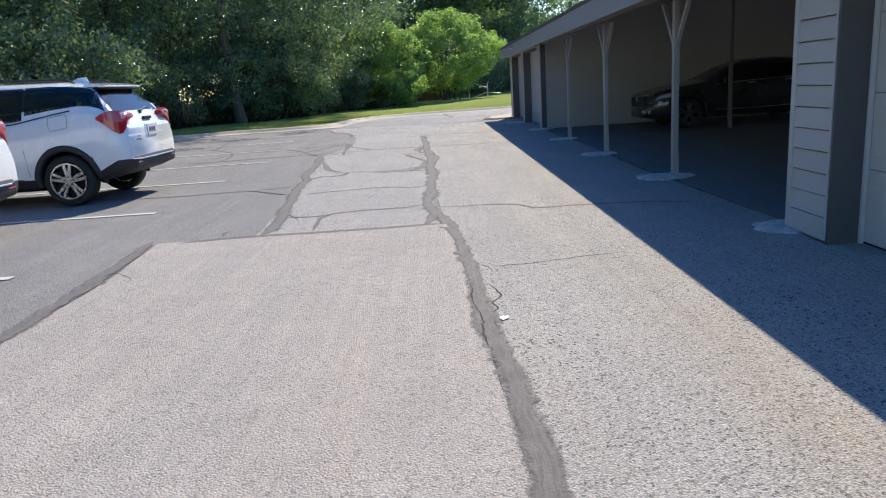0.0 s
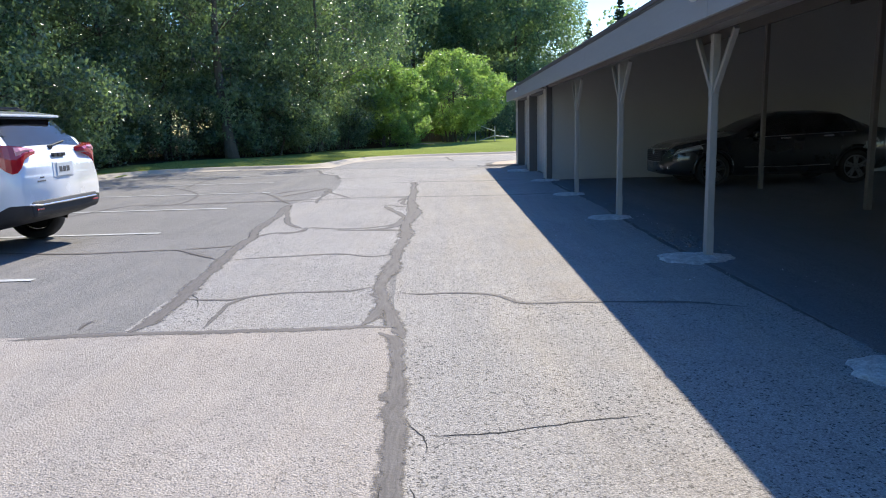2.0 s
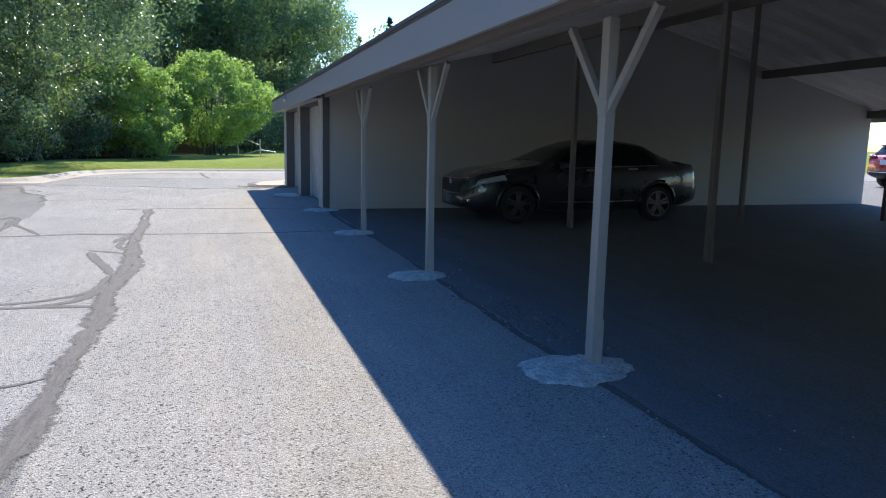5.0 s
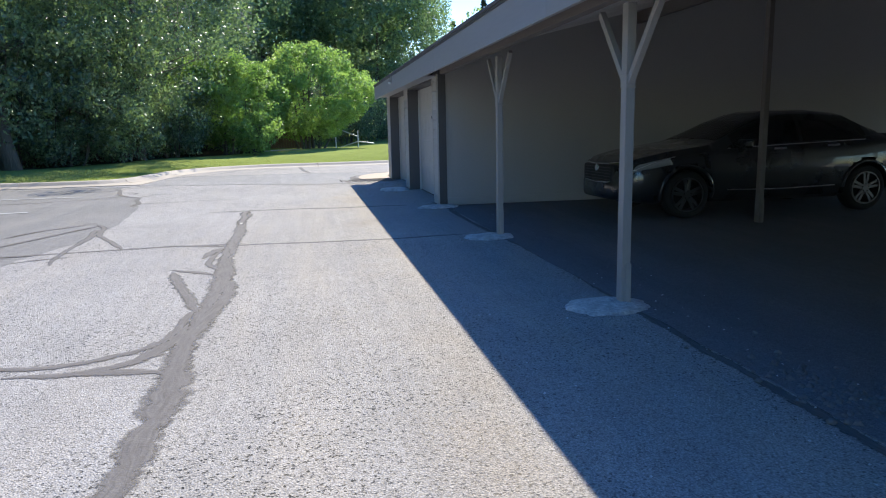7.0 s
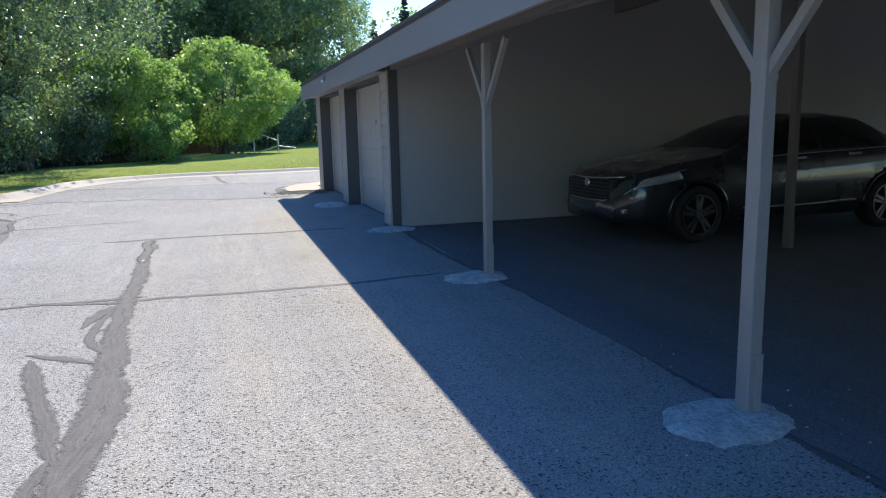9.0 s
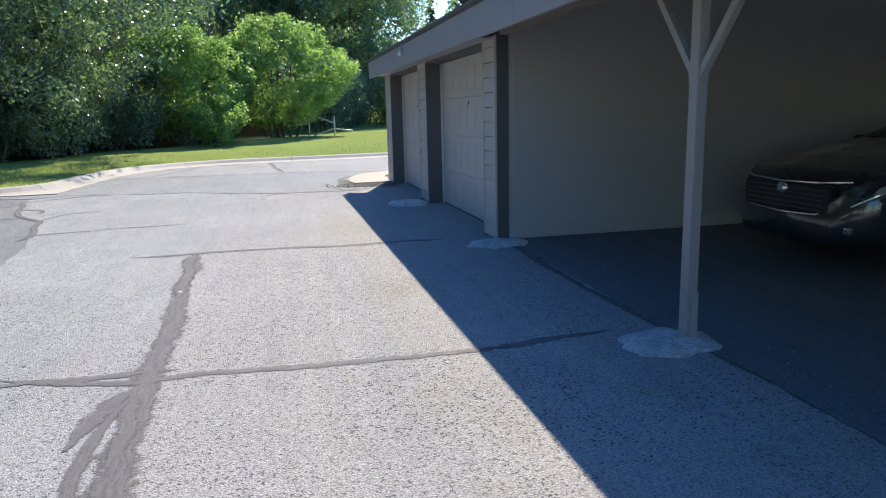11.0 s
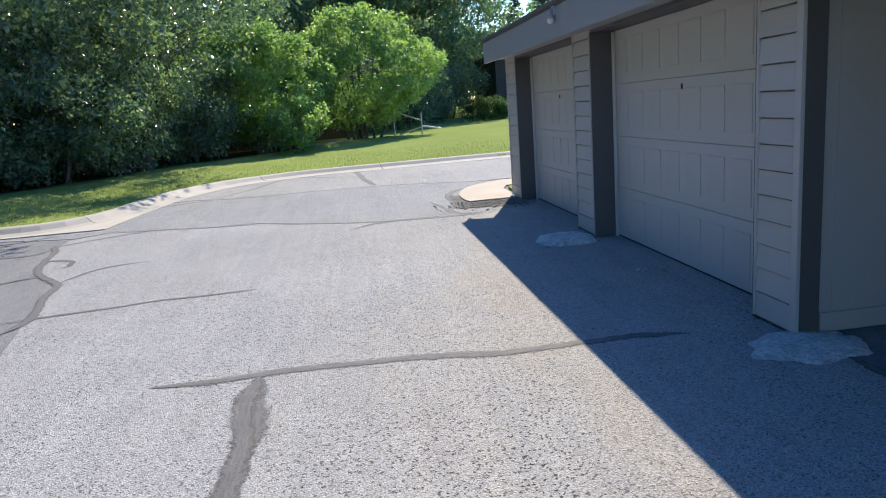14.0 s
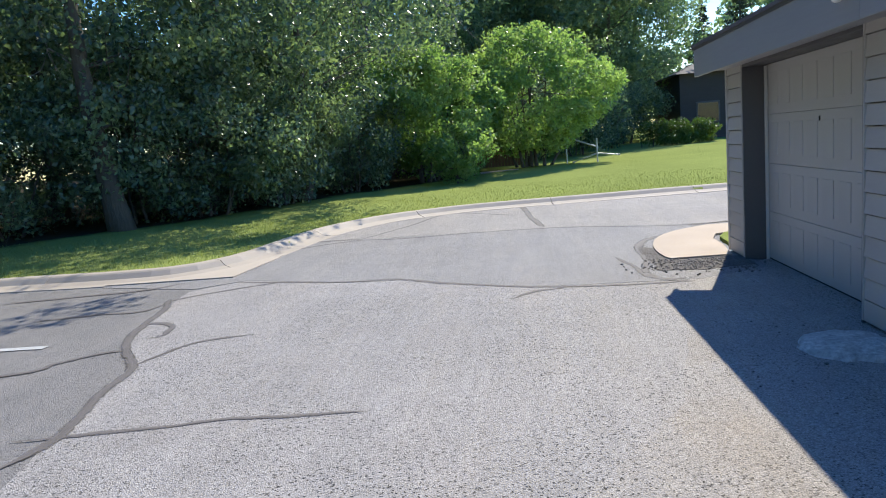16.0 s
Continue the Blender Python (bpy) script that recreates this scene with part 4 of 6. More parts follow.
def footing(x, y, rx, ry_, seed, high=0.026):
    bm = bmesh.new()
    rings = []
    for k, (s, z) in enumerate(((1.05, -0.02), (1.0, 0.012), (0.93, high * 0.75), (0.6, high + 0.004), (0.25, high + 0.008))):
        rings.append([bm.verts.new((s * rx * math.cos(a) * (1 + 0.28 * noise.noise(Vector((math.cos(a) * 2.2, math.sin(a) * 2.2, seed))) + 0.13 * noise.noise(Vector((math.cos(a) * 8, math.sin(a) * 8, seed)))),
                                    s * ry_ * math.sin(a) * (1 + 0.30 * noise.noise(Vector((math.cos(a) * 2.2, math.sin(a) * 2.2, seed + 5)))),
                                    z + (0.006 * noise.noise(Vector((math.cos(a) * 3 * s, math.sin(a) * 3 * s, seed))) if k > 1 else 0)))
                      for a in [i * 2 * math.pi / 40 for i in range(40)]])
    for r0, r1 in zip(rings, rings[1:]):
        for k in range(40):
            bm.faces.new((r0[k], r0[(k + 1) % 40], r1[(k + 1) % 40], r1[k]))
    bm.faces.new(rings[-1])
    bmesh.ops.recalc_face_normals(bm, faces=bm.faces)
    ob = part("footing_pad", bm, M_PAD, None, smooth=True)
    ob.location = (x, y, 0.006)
    return tagged(ob, "rough round concrete footing in the asphalt", "footing", "post footings", "structure")


POSTS = (9.29, 12.40, 15.83)
FRONT = (3.0, 2.88, 2.90)
for i, y in enumerate(POSTS):
    carport_post(FRONT[i], y, 2.13)
    footing(FRONT[i] - 0.13, y - 0.03, 0.36 if i == 0 else 0.30, 0.27 if i == 0 else 0.24, 3 + i)
    for x in (6.40, 9.90, 13.40, 16.85):
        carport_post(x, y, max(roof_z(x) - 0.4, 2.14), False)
footing(2.88, 6.05, 0.30, 0.24, 11)
footing(2.78, 19.22, 0.33, 0.24, 12, 0.03)
footing(2.47, 22.85, 0.30, 0.32, 13, 0.05)


def fascia_lamp(y):
    l = thing("wall_lamp", pose(EAVE, y, 2.40), "small round outdoor lamp fixed to the fascia", "lamp", "fascia lamps")
    bm = tube(bmesh.new(), [(0.0, 0, 0), (-0.03, 0, 0)], [0.055, 0.05], 16)
    part("mount_plate", bm, M_POST, l)
    part("arm", tube(bmesh.new(), [(-0.028, 0, 0), (-0.04, 0, -0.005), (-0.045, 0, -0.03)], 0.014, 10), M_POST, l)
    part("housing", tube(bmesh.new(), [(-0.044, 0, -0.02), (-0.045, 0, -0.04), (-0.047, 0, -0.08)], [0.022, 0.036, 0.044], 16), M_POST, l, smooth=True)
    bm = bmesh.new()
    bmesh.ops.create_uvsphere(bm, u_segments=16, v_segments=10, radius=0.041, matrix=Matrix.Translation((-0.047, 0, -0.09)))
    part("globe", bm, M_LAMP, l, "pale frosted lamp glass", smooth=True)


fascia_lamp(23.0)
fascia_lamp(8.35)


# ---- vehicles ----
def wheel(parent, x, y, radius, width, side, alloy=None):
    """A tyre with rounded shoulders and a five-double-spoke alloy rim with nuts."""
    w = new("wheel")
    w.parent = parent
    w.matrix_basis = pose(x, y, radius)
    bm = bmesh.new()
    prof = [(0.68, -0.36), (0.74, -0.48), (0.90, -0.50), (0.97, -0.42), (1.0, -0.25), (1.0, 0.25), (0.97, 0.42), (0.90, 0.50), (0.74, 0.48), (0.68, 0.36)]
    n = 40
    rings = [[bm.verts.new((r * radius * math.cos(a), o * width, r * radius * math.sin(a))) for r, o in prof] for a in [i * 2 * math.pi / n for i in range(n)]]
    for i in range(n):
        r0, r1 = rings[i], rings[(i + 1) % n]
        for k in range(len(prof)):
            j = (k + 1) % len(prof)
            bm.faces.new((r0[k], r0[j], r1[j], r1[k]))
    bmesh.ops.recalc_face_normals(bm, faces=bm.faces)
    part("tyre", bm, M_RUBBER, w, smooth=True)
    bm = bmesh.new()
    o = side * width * 0.40
    rr = radius * 0.71
    lip = [(1.0, 0.0), (1.0, 0.03), (0.93, 0.03), (0.90, -0.02), (0.90, -0.12)]
    rings = [[bm.verts.new((r * rr * math.cos(a), o + side * q, r * rr * math.sin(a))) for r, q in lip] for a in [i * 2 * math.pi / n for i in range(n)]]
    for i in range(n):
        r0, r1 = rings[i], rings[(i + 1) % n]
        for k in range(len(lip) - 1):
            bm.faces.new((r0[k], r0[k + 1], r1[k + 1], r1[k]))
    for i in range(5):
        for da in (-0.17, 0.17):
            a = i * 2 * math.pi / 5 + math.pi / 2
            b = a + da
            p0 = Vector((0.16 * rr * math.cos(a + da * 2), 0, 0.16 * rr * math.sin(a + da * 2)))
            p1 = Vector((0.95 * rr * math.cos(b), 0, 0.95 * rr * math.sin(b)))
            mid, d = (p0 + p1) / 2, (p1 - p0)
            box(bm, mid.x - d.length / 2, mid.x + d.length / 2, o - 0.012 + side * 0.004, o + 0.012 + side * 0.004, mid.z - 0.022, mid.z + 0.022, 0.006, turn=Matrix.Rotation(-math.atan2(d.z, d.x), 4, "Y"))
    tube(bm, [(0, o - side * 0.03, 0), (0, o + side * 0.02, 0)], [0.24 * rr, 0.20 * rr], 20)
    bmesh.ops.recalc_face_normals(bm, faces=bm.faces)
    rim = part("rim", bm, alloy or M_RIM, w, "machined alloy rim with five double spokes")
    bm = tube(bmesh.new(), [(0, 0.012 * side, 0), (0, 0.026 * side, 0)], 0.010, 6)
    nut = bpy.data.meshes.new("wheel_nut")
    bm.to_mesh(nut)
    bm.free()
    nut.materials.append(M_PLASTIC)
    for i in range(5):
        a = i * 2 * math.pi / 5 + 0.3
        piece("wheel_nut", nut, w, 0.115 * rr * 2 * math.cos(a), o, 0.115 * rr * 2 * math.sin(a))
    bm = bmesh.new()
    tube(bm, [(0, o - side * 0.10, 0), (0, o - side * 0.075, 0)], rr * 0.88, 24)
    part("brake_disc", bm, M_INSIDE, w)
    return w


class Shell:
    """A vehicle's skin, lofted along its length from tables of width, height and belt line; rear at x = 0."""

    def __init__(self, length, half, stations, roof, belt, tuck, top_half, low):
        self.length = length
        g = np.linspace(0, length, 241)

        def soft(xs, vs, k):
            v = np.interp(g, xs, vs)
            ker = np.ones(k) / k
            return np.convolve(np.pad(v, k // 2, mode="edge"), ker, mode="valid")[:len(g)]
        self.g = g
        self.w = soft(*half, 9)
        self.r = soft(*roof, 5)
        self.b = soft(*belt, 9)
        self.t = soft(*top_half, 9)
        self.lo = soft(*low, 9)
        self.tuck = tuck

    def ring(self, x):
        f = lambda a: float(np.interp(x, self.g, a))
        w, r, b, t, lo = f(self.w), f(self.r), f(self.b), f(self.t), f(self.lo)
        if r < b + 0.10:
            b = r - 0.10
            t = min(max(t, 0.90 * w), 0.93 * w)
        h = max(b - lo, 0.1)
        pts = [(0, lo), (0.78 * w, lo), (0.93 * w, lo + 0.06 * h), (0.98 * w, lo + 0.2 * h), (0.995 * w, lo + 0.42 * h), (w, lo + 0.6 * h), (0.99 * w, lo + 0.78 * h), (0.965 * w, b - 0.02), (0.945 * w, b),
               (0.945 * w + (t - 0.945 * w) * 0.33, b + (r - b) * 0.36), (0.945 * w + (t - 0.945 * w) * 0.72, b + (r - b) * 0.70), (t, b + (r - b) * 0.86), (t - 0.05, r - 0.035 * min(1, (r - b) / 0.3)), (t - 0.16, r - 0.008), (0.45 * t, r + 0.006), (0, r + 0.010)]
        return pts

    def at(self, x, v, off=0.0):
        """Point at x and ring place v (0 bottom to 15 roof middle), right side, off metres outward."""
        pts = self.ring(x)
        i = min(int(v), len(pts) - 2)
        f = v - i
        y = pts[i][0] * (1 - f) + pts[i + 1][0] * f
        z = pts[i][1] * (1 - f) + pts[i + 1][1] * f
        dy, dz = pts[i + 1][0] - pts[i][0], pts[i + 1][1] - pts[i][1]
        n = math.hypot(dy, dz) or 1
        return Vector((x, y + off * dz / n, z - off * dy / n))


def side_patch(shell, x0, x1, x2, x3, v0, v1, off, side, nx_=14, nv=5):
    """A patch on the flank between ring places v0 and v1; ends slope from (x0, x1) at v0 to (x2, x3) at v1."""
    bm = bmesh.new()
    rows = []
    for j in range(nv + 1):
        f = j / nv
        v = v0 + (v1 - v0) * f
        a, b = x0 + (x2 - x0) * f, x1 + (x3 - x1) * f
        row = []
        for i in range(nx_ + 1):
            p = shell.at(a + (b - a) * i / nx_, v, off)
            row.append(bm.verts.new((p.x, side * p.y, p.z)))
        rows.append(row)
    for r0, r1 in zip(rows, rows[1:]):
        for i in range(nx_):
            bm.faces.new((r0[i], r0[i + 1], r1[i + 1], r1[i]))
    bmesh.ops.recalc_face_normals(bm, faces=bm.faces)
    bmesh.ops.solidify(bm, geom=bm.faces[:], thickness=0.004)
    return bm


def end_patch(shell, x0, x1, y0, y1, off, n=10):
    """A patch across the sloping rear or front glass, between x0 and x1, half widths y0 and y1."""
    bm = bmesh.new()
    rows = []
    for j in range(n + 1):
        x = x0 + (x1 - x0) * j / n
        half = y0 + (y1 - y0) * j / n
        pts = shell.ring(x)[9:]
        ys = [p[0] for p in pts][::-1]
        zs = [p[1] for p in pts][::-1]
        s = (shell.ring(x + 0.02)[15][1] - shell.ring(x - 0.02)[15][1]) / 0.04
        nrm = Vector((-s, 0, 1)).normalized()
        row = []
        for i in range(-6, 7):
            y = half * i / 6
            p = Vector((x, y, float(np.interp(abs(y), ys, zs)))) + nrm * off
            row.append(bm.verts.new(p))
        rows.append(row)
    for r0, r1 in zip(rows, rows[1:]):
        for i in range(12):
            bm.faces.new((r0[i], r0[i + 1], r1[i + 1], r1[i]))
    bmesh.ops.recalc_face_normals(bm, faces=bm.faces)
    bmesh.ops.solidify(bm, geom=bm.faces[:], thickness=0.004)
    return bm


def car_skin(shell, parent, paint, axles, arch, lower, glass_zone):
    """Body and lower cladding meshes; wheel wells pushed in; dark behind the glass."""
    n = int(shell.length / 0.035)
    xs = [shell.length * i / n for i in range(n + 1)]
    grid, rows_v = [], []
    for x in xs:
        pts = shell.ring(x)
        cut, want = 2.0, lower(x)
        for q in range(1, 8):
            if pts[q][1] <= want <= pts[q + 1][1]:
                cut = q + (want - pts[q][1]) / max(pts[q + 1][1] - pts[q][1], 1e-6)
        vsub = np.concatenate([np.linspace(0, cut, 9), np.linspace(cut, 15, 30)[1:]])
        rows_v.append(vsub)
        half = [shell.at(x, v) for v in vsub]
        grid.append([Vector((p.x, -p.y, p.z)) for p in half] + [p.copy() for p in half[::-1]][1:])
    m = len(grid[0])
    hidden = np.zeros((n + 1, m), bool)
    for i in range(n + 1):
        for k in range(m):
            p = grid[i][k]
            for ax in axles:
                if (p.x - ax) ** 2 + (p.z - arch[1]) ** 2 < arch[0] ** 2 and abs(p.y) > 0.35:
                    p.y *= 0.55 if abs(p.y) > 0.6 else 0.9
                    hidden[i, k] = True
    classes = {"body": [], "cladding": []}
    mats = {"body": [], "cladding": []}
    for i in range(n):
        for k in range(m - 1):
            c = (grid[i][k] + grid[i + 1][k + 1]) / 2
            kk = k if k < m // 2 else m - 2 - k
            vv = rows_v[i][kk] + 0.2
            well = hidden[i, k] or hidden[i + 1, k] or hidden[i, k + 1] or hidden[i + 1, k + 1]
            key = "cladding" if kk < 8 or well else "body"
            classes[key].append((i * m + k, (i + 1) * m + k, (i + 1) * m + k + 1, i * m + k + 1))
            mats[key].append(1 if well or glass_zone(c.x, vv, abs(c.y)) else 0)
    verts = [v.to_tuple() for row in grid for v in row]
    caps = {"body": [], "cladding": []}
    for i, flip in ((0, False), (n, True)):
        for k in range((m - 1) // 2):
            q = (i * m + k, i * m + k + 1, i * m + m - 2 - k, i * m + m - 1 - k)
            z = grid[i][k].z
            caps["cladding" if z < lower(grid[i][0].x) - 0.01 else "body"].append(q[::-1] if flip else q)
    for key, mat_ in (("body", paint), ("cladding", M_PLASTIC)):
        fs = classes[key] + caps[key]
        used = sorted({v for f in fs for v in f})
        remap = {v: i for i, v in enumerate(used)}
        ob = raw(key, [verts[v] for v in used], [tuple(remap[v] for v in f) for f in fs], mat_, parent, smooth=True)
        ob.data.materials.append(M_INSIDE)
        ob.data.polygons.foreach_set("material_index", mats[key] + [0] * len(caps[key]))
        bm = bmesh.new()
        bm.from_mesh(ob.data)
        bmesh.ops.recalc_face_normals(bm, faces=bm.faces)
        bm.to_mesh(ob.data)
        bm.free()
        if key == "cladding":
            tagged(ob, "dark unpainted plastic lower body")


def arch_trim(shell, parent, ax, side, r0, r1, zc, material):
    """A rounded band over a wheel opening, following the flank."""
    bm = bmesh.new()
    rows = []
    for i in range(29):
        a = math.radians(-12 + 204 * i / 28)
        row = []
        for r, o in ((r0, -0.08), (r0, 0.016), ((r0 + r1) / 2, 0.022), (r1, 0.014), (r1, -0.01)):
            x, z = ax + r * math.cos(a), zc + r * math.sin(a)
            pts = shell.ring(x)
            y = float(np.interp(z, [p[1] for p in pts[1:9]], [p[0] for p in pts[1:9]]))
            row.append(bm.verts.new((x, side * (y + o), max(z, 0.14))))
        rows.append(row)
    for q0, q1 in zip(rows, rows[1:]):
        for k in range(4):
            bm.faces.new((q0[k], q0[k + 1], q1[k + 1], q1[k]))
    bmesh.ops.recalc_face_normals(bm, faces=bm.faces)
    return part("arch_trim", bm, material, parent, smooth=True)


def lamp_wrap(plan, side, proud, lo, hi):
    """A lens bent round a rear corner: rows of x, y, bottom and top height; lo and hi cut a band out of its height."""
    bm = bmesh.new()
    rows = []
    for i, (x, y, z0, z1) in enumerate(plan):
        a, b = plan[max(i - 1, 0)], plan[min(i + 1, len(plan) - 1)]
        n = Vector((-(a[1] - b[1]), a[0] - b[0], 0)).normalized()
        q = Vector((x, y, 0)) + n * proud
        k0, k1 = z0 + (z1 - z0) * lo, z0 + (z1 - z0) * hi
        back = Vector((x + 0.10, y * 0.90, 0))
        rows.append([bm.verts.new((p.x, side * p.y, z)) for p, z in ((back, k0), (q, k0), (q + n * 0.006, (k0 + k1) / 2), (q + Vector((0.02 * (1 if z1 > 1.14 else 0), 0, 0)), k1), (back, k1))])
    for r0, r1 in zip(rows, rows[1:]):
        for k in range(5):
            bm.faces.new((r0[k], r0[(k + 1) % 5], r1[(k + 1) % 5], r1[k]))
    bm.faces.new(rows[0])
    bm.faces.new(rows[-1][::-1])
    bmesh.ops.recalc_face_normals(bm, faces=bm.faces)
    return bm


def strip_on_flank(shell, parent, name, pts, thick, material, side, off=0.006, label=""):
    bm = bmesh.new()
    tube(bm, [((p := shell.at(x, v, off)).x, side * p.y, p.z) for x, v in pts], thick, 6)
    return part(name, bm, material, parent, label)


def lift_upper(car, z0, factor):
    """Stretch a vehicle's body above z0; its wheels stay as they are."""
    for ob in list(car.children) + [k for c in car.children for k in c.children]:
        if ob.type == "MESH" and ob.parent.name[:5] != "wheel":
            for v in ob.data.vertices:
                if v.co.z > z0:
                    v.co.z = z0 + (v.co.z - z0) * factor


SUV_TABLES = dict(
    length=4.63,
    half=([0, 0.05, 0.15, 0.4, 1.0, 2.4, 3.6, 4.2, 4.5, 4.63], [0.79, 0.86, 0.895, 0.912, 0.92, 0.92, 0.915, 0.89, 0.78, 0.62]),
    stations=None,
    roof=([0, 0.03, 0.07, 0.11, 0.16, 0.30, 0.44, 0.60, 1.0, 2.0, 2.5, 3.0, 3.35, 4.0, 4.4, 4.55, 4.63], [0.98, 1.05, 1.11, 1.15, 1.19, 1.37, 1.545, 1.585, 1.625, 1.645, 1.61, 1.40, 1.12, 1.06, 0.96, 0.86, 0.70]),
    belt=([0, 0.2, 0.6, 1.0, 1.5, 2.5, 3.4, 4.63], [1.16, 1.22, 1.25, 1.20, 1.12, 1.06, 1.02, 0.9]),
    tuck=0.0,
    top_half=([0, 0.5, 1.2, 2.2, 3.0, 3.4, 4.63], [0.66, 0.66, 0.67, 0.68, 0.70, 0.78, 0.6]),
    low=([0, 0.1, 0.5, 1.0, 3.5, 4.2, 4.63], [0.46, 0.40, 0.30, 0.22, 0.21, 0.26, 0.36]))


def suv(m, paint, label, scale_z=1.0, rails=True, plate=True, group=""):
    """A five-door SUV seen mainly from behind."""
    car = thing("suv", m, label, "car", group)
    sh = Shell(**SUV_TABLES)
    axles, rad = (0.88, 3.62), 0.355

    def lower(x):
        return 0.60 if x < 0.16 else 0.60 - 0.20 * min(1, (x - 0.16) / 0.4) if x < 0.6 else 0.40

    def glass_zone(x, v, y):
        side = 8.7 < v < 11.0 and 0.42 < x < 3.15
        back = 0.17 < x < 0.45 and v > 11.4 and y < 0.58
        front = 2.62 < x < 3.30 and v > 11.4
        return side or back or front
    car_skin(sh, car, paint, axles, (0.405, 0.37), lower, glass_zone)
    for side in (-1, 1):
        for ax in axles:
            wheel(car, ax, side * 0.80, rad, 0.235, side)
            arch_trim(sh, car, ax, side, 0.385, 0.465, 0.37, M_PLASTIC)
        part("quarter_glass", side_patch(sh, 0.25, 1.36, 0.42, 1.36, 8.5, 11.2, 0.004, side), M_TINT, car, "dark tinted quarter glass")
        part("rear_door_glass", side_patch(sh, 1.40, 2.22, 1.40, 2.22, 8.2, 11.05, 0.004, side), M_TINT, car, "dark tinted door glass")
        part("front_door_glass", side_patch(sh, 2.28, 3.30, 2.28, 2.86, 8.2, 11.05, 0.004, side), M_TINT, car, "dark tinted door glass")
        # tail lamp: a red wrap with a pale upper bar
        plan = ((0.34, 0.918, 1.120, 1.150), (0.26, 0.916, 1.070, 1.190), (0.19, 0.910, 1.010, 1.220), (0.13, 0.900, 0.960, 1.225), (0.08, 0.875, 0.930, 1.225), (0.045, 0.835, 0.940, 1.220), (0.02, 0.79, 0.990, 1.215), (0.008, 0.73, 1.080, 1.205), (0.003, 0.64, 1.110, 1.195), (0.004, 0.54, 1.130, 1.180))
        lamp = part("tail_lamp", lamp_wrap(plan, side, 0.0, 0.0, 1.0), M_LENS_RED, car, "red wrap-around tail lamp lens")
        part("lamp_bar", lamp_wrap(plan[5:9], side, 0.006, 0.62, 0.94), M_LENS_PINK, lamp, "pale clear lamp bar")
        strip_on_flank(sh, car, "window_trim", [(0.72, 8.15), (1.0, 8.1), (1.5, 8.05), (2.3, 8.02), (3.2, 8.02)], 0.008, M_PLASTIC, side)
        for xx in (1.40, 2.26, 3.30):
            strip_on_flank(sh, car, "door_seam", [(xx, 3.2), (xx + 0.02, 5.0), (xx, 7.9)], 0.003, M_PLASTIC, side, 0.0005)
        for xx in (1.62, 2.50):
            part("door_handle", side_patch(sh, xx, xx + 0.2, xx, xx + 0.2, 6.75, 6.95, 0.022, side, 6, 2), paint, car)
        strip_on_flank(sh, car, "sill_trim", [(1.5, 3.0), (2.4, 2.9), (3.2, 3.0)], 0.018, M_PLASTIC, side)
        if rails:
            bm = bmesh.new()
            tube(bm, [(0.72, side * 0.58, 1.60), (0.82, side * 0.585, 1.648), (1.4, side * 0.59, 1.668), (2.0, side * 0.60, 1.668), (2.32, side * 0.61, 1.645), (2.40, side * 0.61, 1.63)], [0.012, 0.016, 0.016, 0.016, 0.016, 0.012], 8)
            part("roof_rail", bm, M_PLASTIC, car, "black roof rail")
        bm = boxed(2.98, 3.14, side * 0.93 - 0.09, side * 0.93 + 0.09, 1.03, 1.17, 0.035)
        part("door_mirror", bm, paint, car)
    bm = side_patch(sh, 0.78, 1.02, 0.78, 1.02, 6.2, 7.3, 0.003, 1, 6, 4)
    part("fuel_door", bm, paint, car)
    for side in (1,):
        strip_on_flank(sh, car, "fuel_door_seam", [(0.77, 6.2), (0.765, 6.8), (0.78, 7.3), (0.9, 7.34), (1.02, 7.3), (1.035, 6.8), (1.02, 6.2), (0.9, 6.16), (0.77, 6.2)], 0.0025, M_PLASTIC, side, 0.003)
    part("rear_window", end_patch(sh, 0.17, 0.47, 0.73, 0.63, 0.008), M_TINT, car, "dark tinted rear window")
    part("windscreen", end_patch(sh, 2.60, 3.32, 0.60, 0.70, 0.006), M_TINT, car, "tinted windscreen")
    bm = bmesh.new()
    vs = [bm.verts.new(q) for q in ((0.30, -0.60, 1.555), (0.30, 0.60, 1.555), (0.60, 0.62, 1.60), (0.60, -0.62, 1.60), (0.30, -0.60, 1.525), (0.30, 0.60, 1.525), (0.58, 0.62, 1.55), (0.58, -0.62, 1.55))]
    for f in ((0, 1, 2, 3), (7, 6, 5, 4), (0, 4, 5, 1), (1, 5, 6, 2), (2, 6, 7, 3), (3, 7, 4, 0)):
        bm.faces.new([vs[i] for i in f])
    bmesh.ops.recalc_face_normals(bm, faces=bm.faces)
    bmesh.ops.bevel(bm, geom=bm.edges[:], offset=0.012, segments=2, affect="EDGES")
    part("roof_spoiler", bm, paint, car)
    part("spoiler_underside", boxed(0.33, 0.56, -0.55, 0.55, 1.505, 1.52, 0.004), M_PLASTIC, car)
    bm = bmesh.new()
    rows = []
    for x, h, wd in ((0.80, 0.02, 0.010), (0.83, 0.075, 0.014), (0.90, 0.070, 0.026), (1.0, 0.035, 0.034), (1.06, 0.01, 0.02)):
        z0 = sh.ring(x)[15][1] - 0.005
        rows.append([bm.verts.new((x, -wd, z0)), bm.verts.new((x, -wd * 0.3, z0 + h)), bm.verts.new((x, wd * 0.3, z0 + h)), bm.verts.new((x, wd, z0))])
    for a, b in zip(rows, rows[1:]):
        for k in range(3):
            bm.faces.new((a[k], a[k + 1], b[k + 1], b[k]))
    bm.faces.new(rows[0])
    bm.faces.new(rows[-1][::-1])
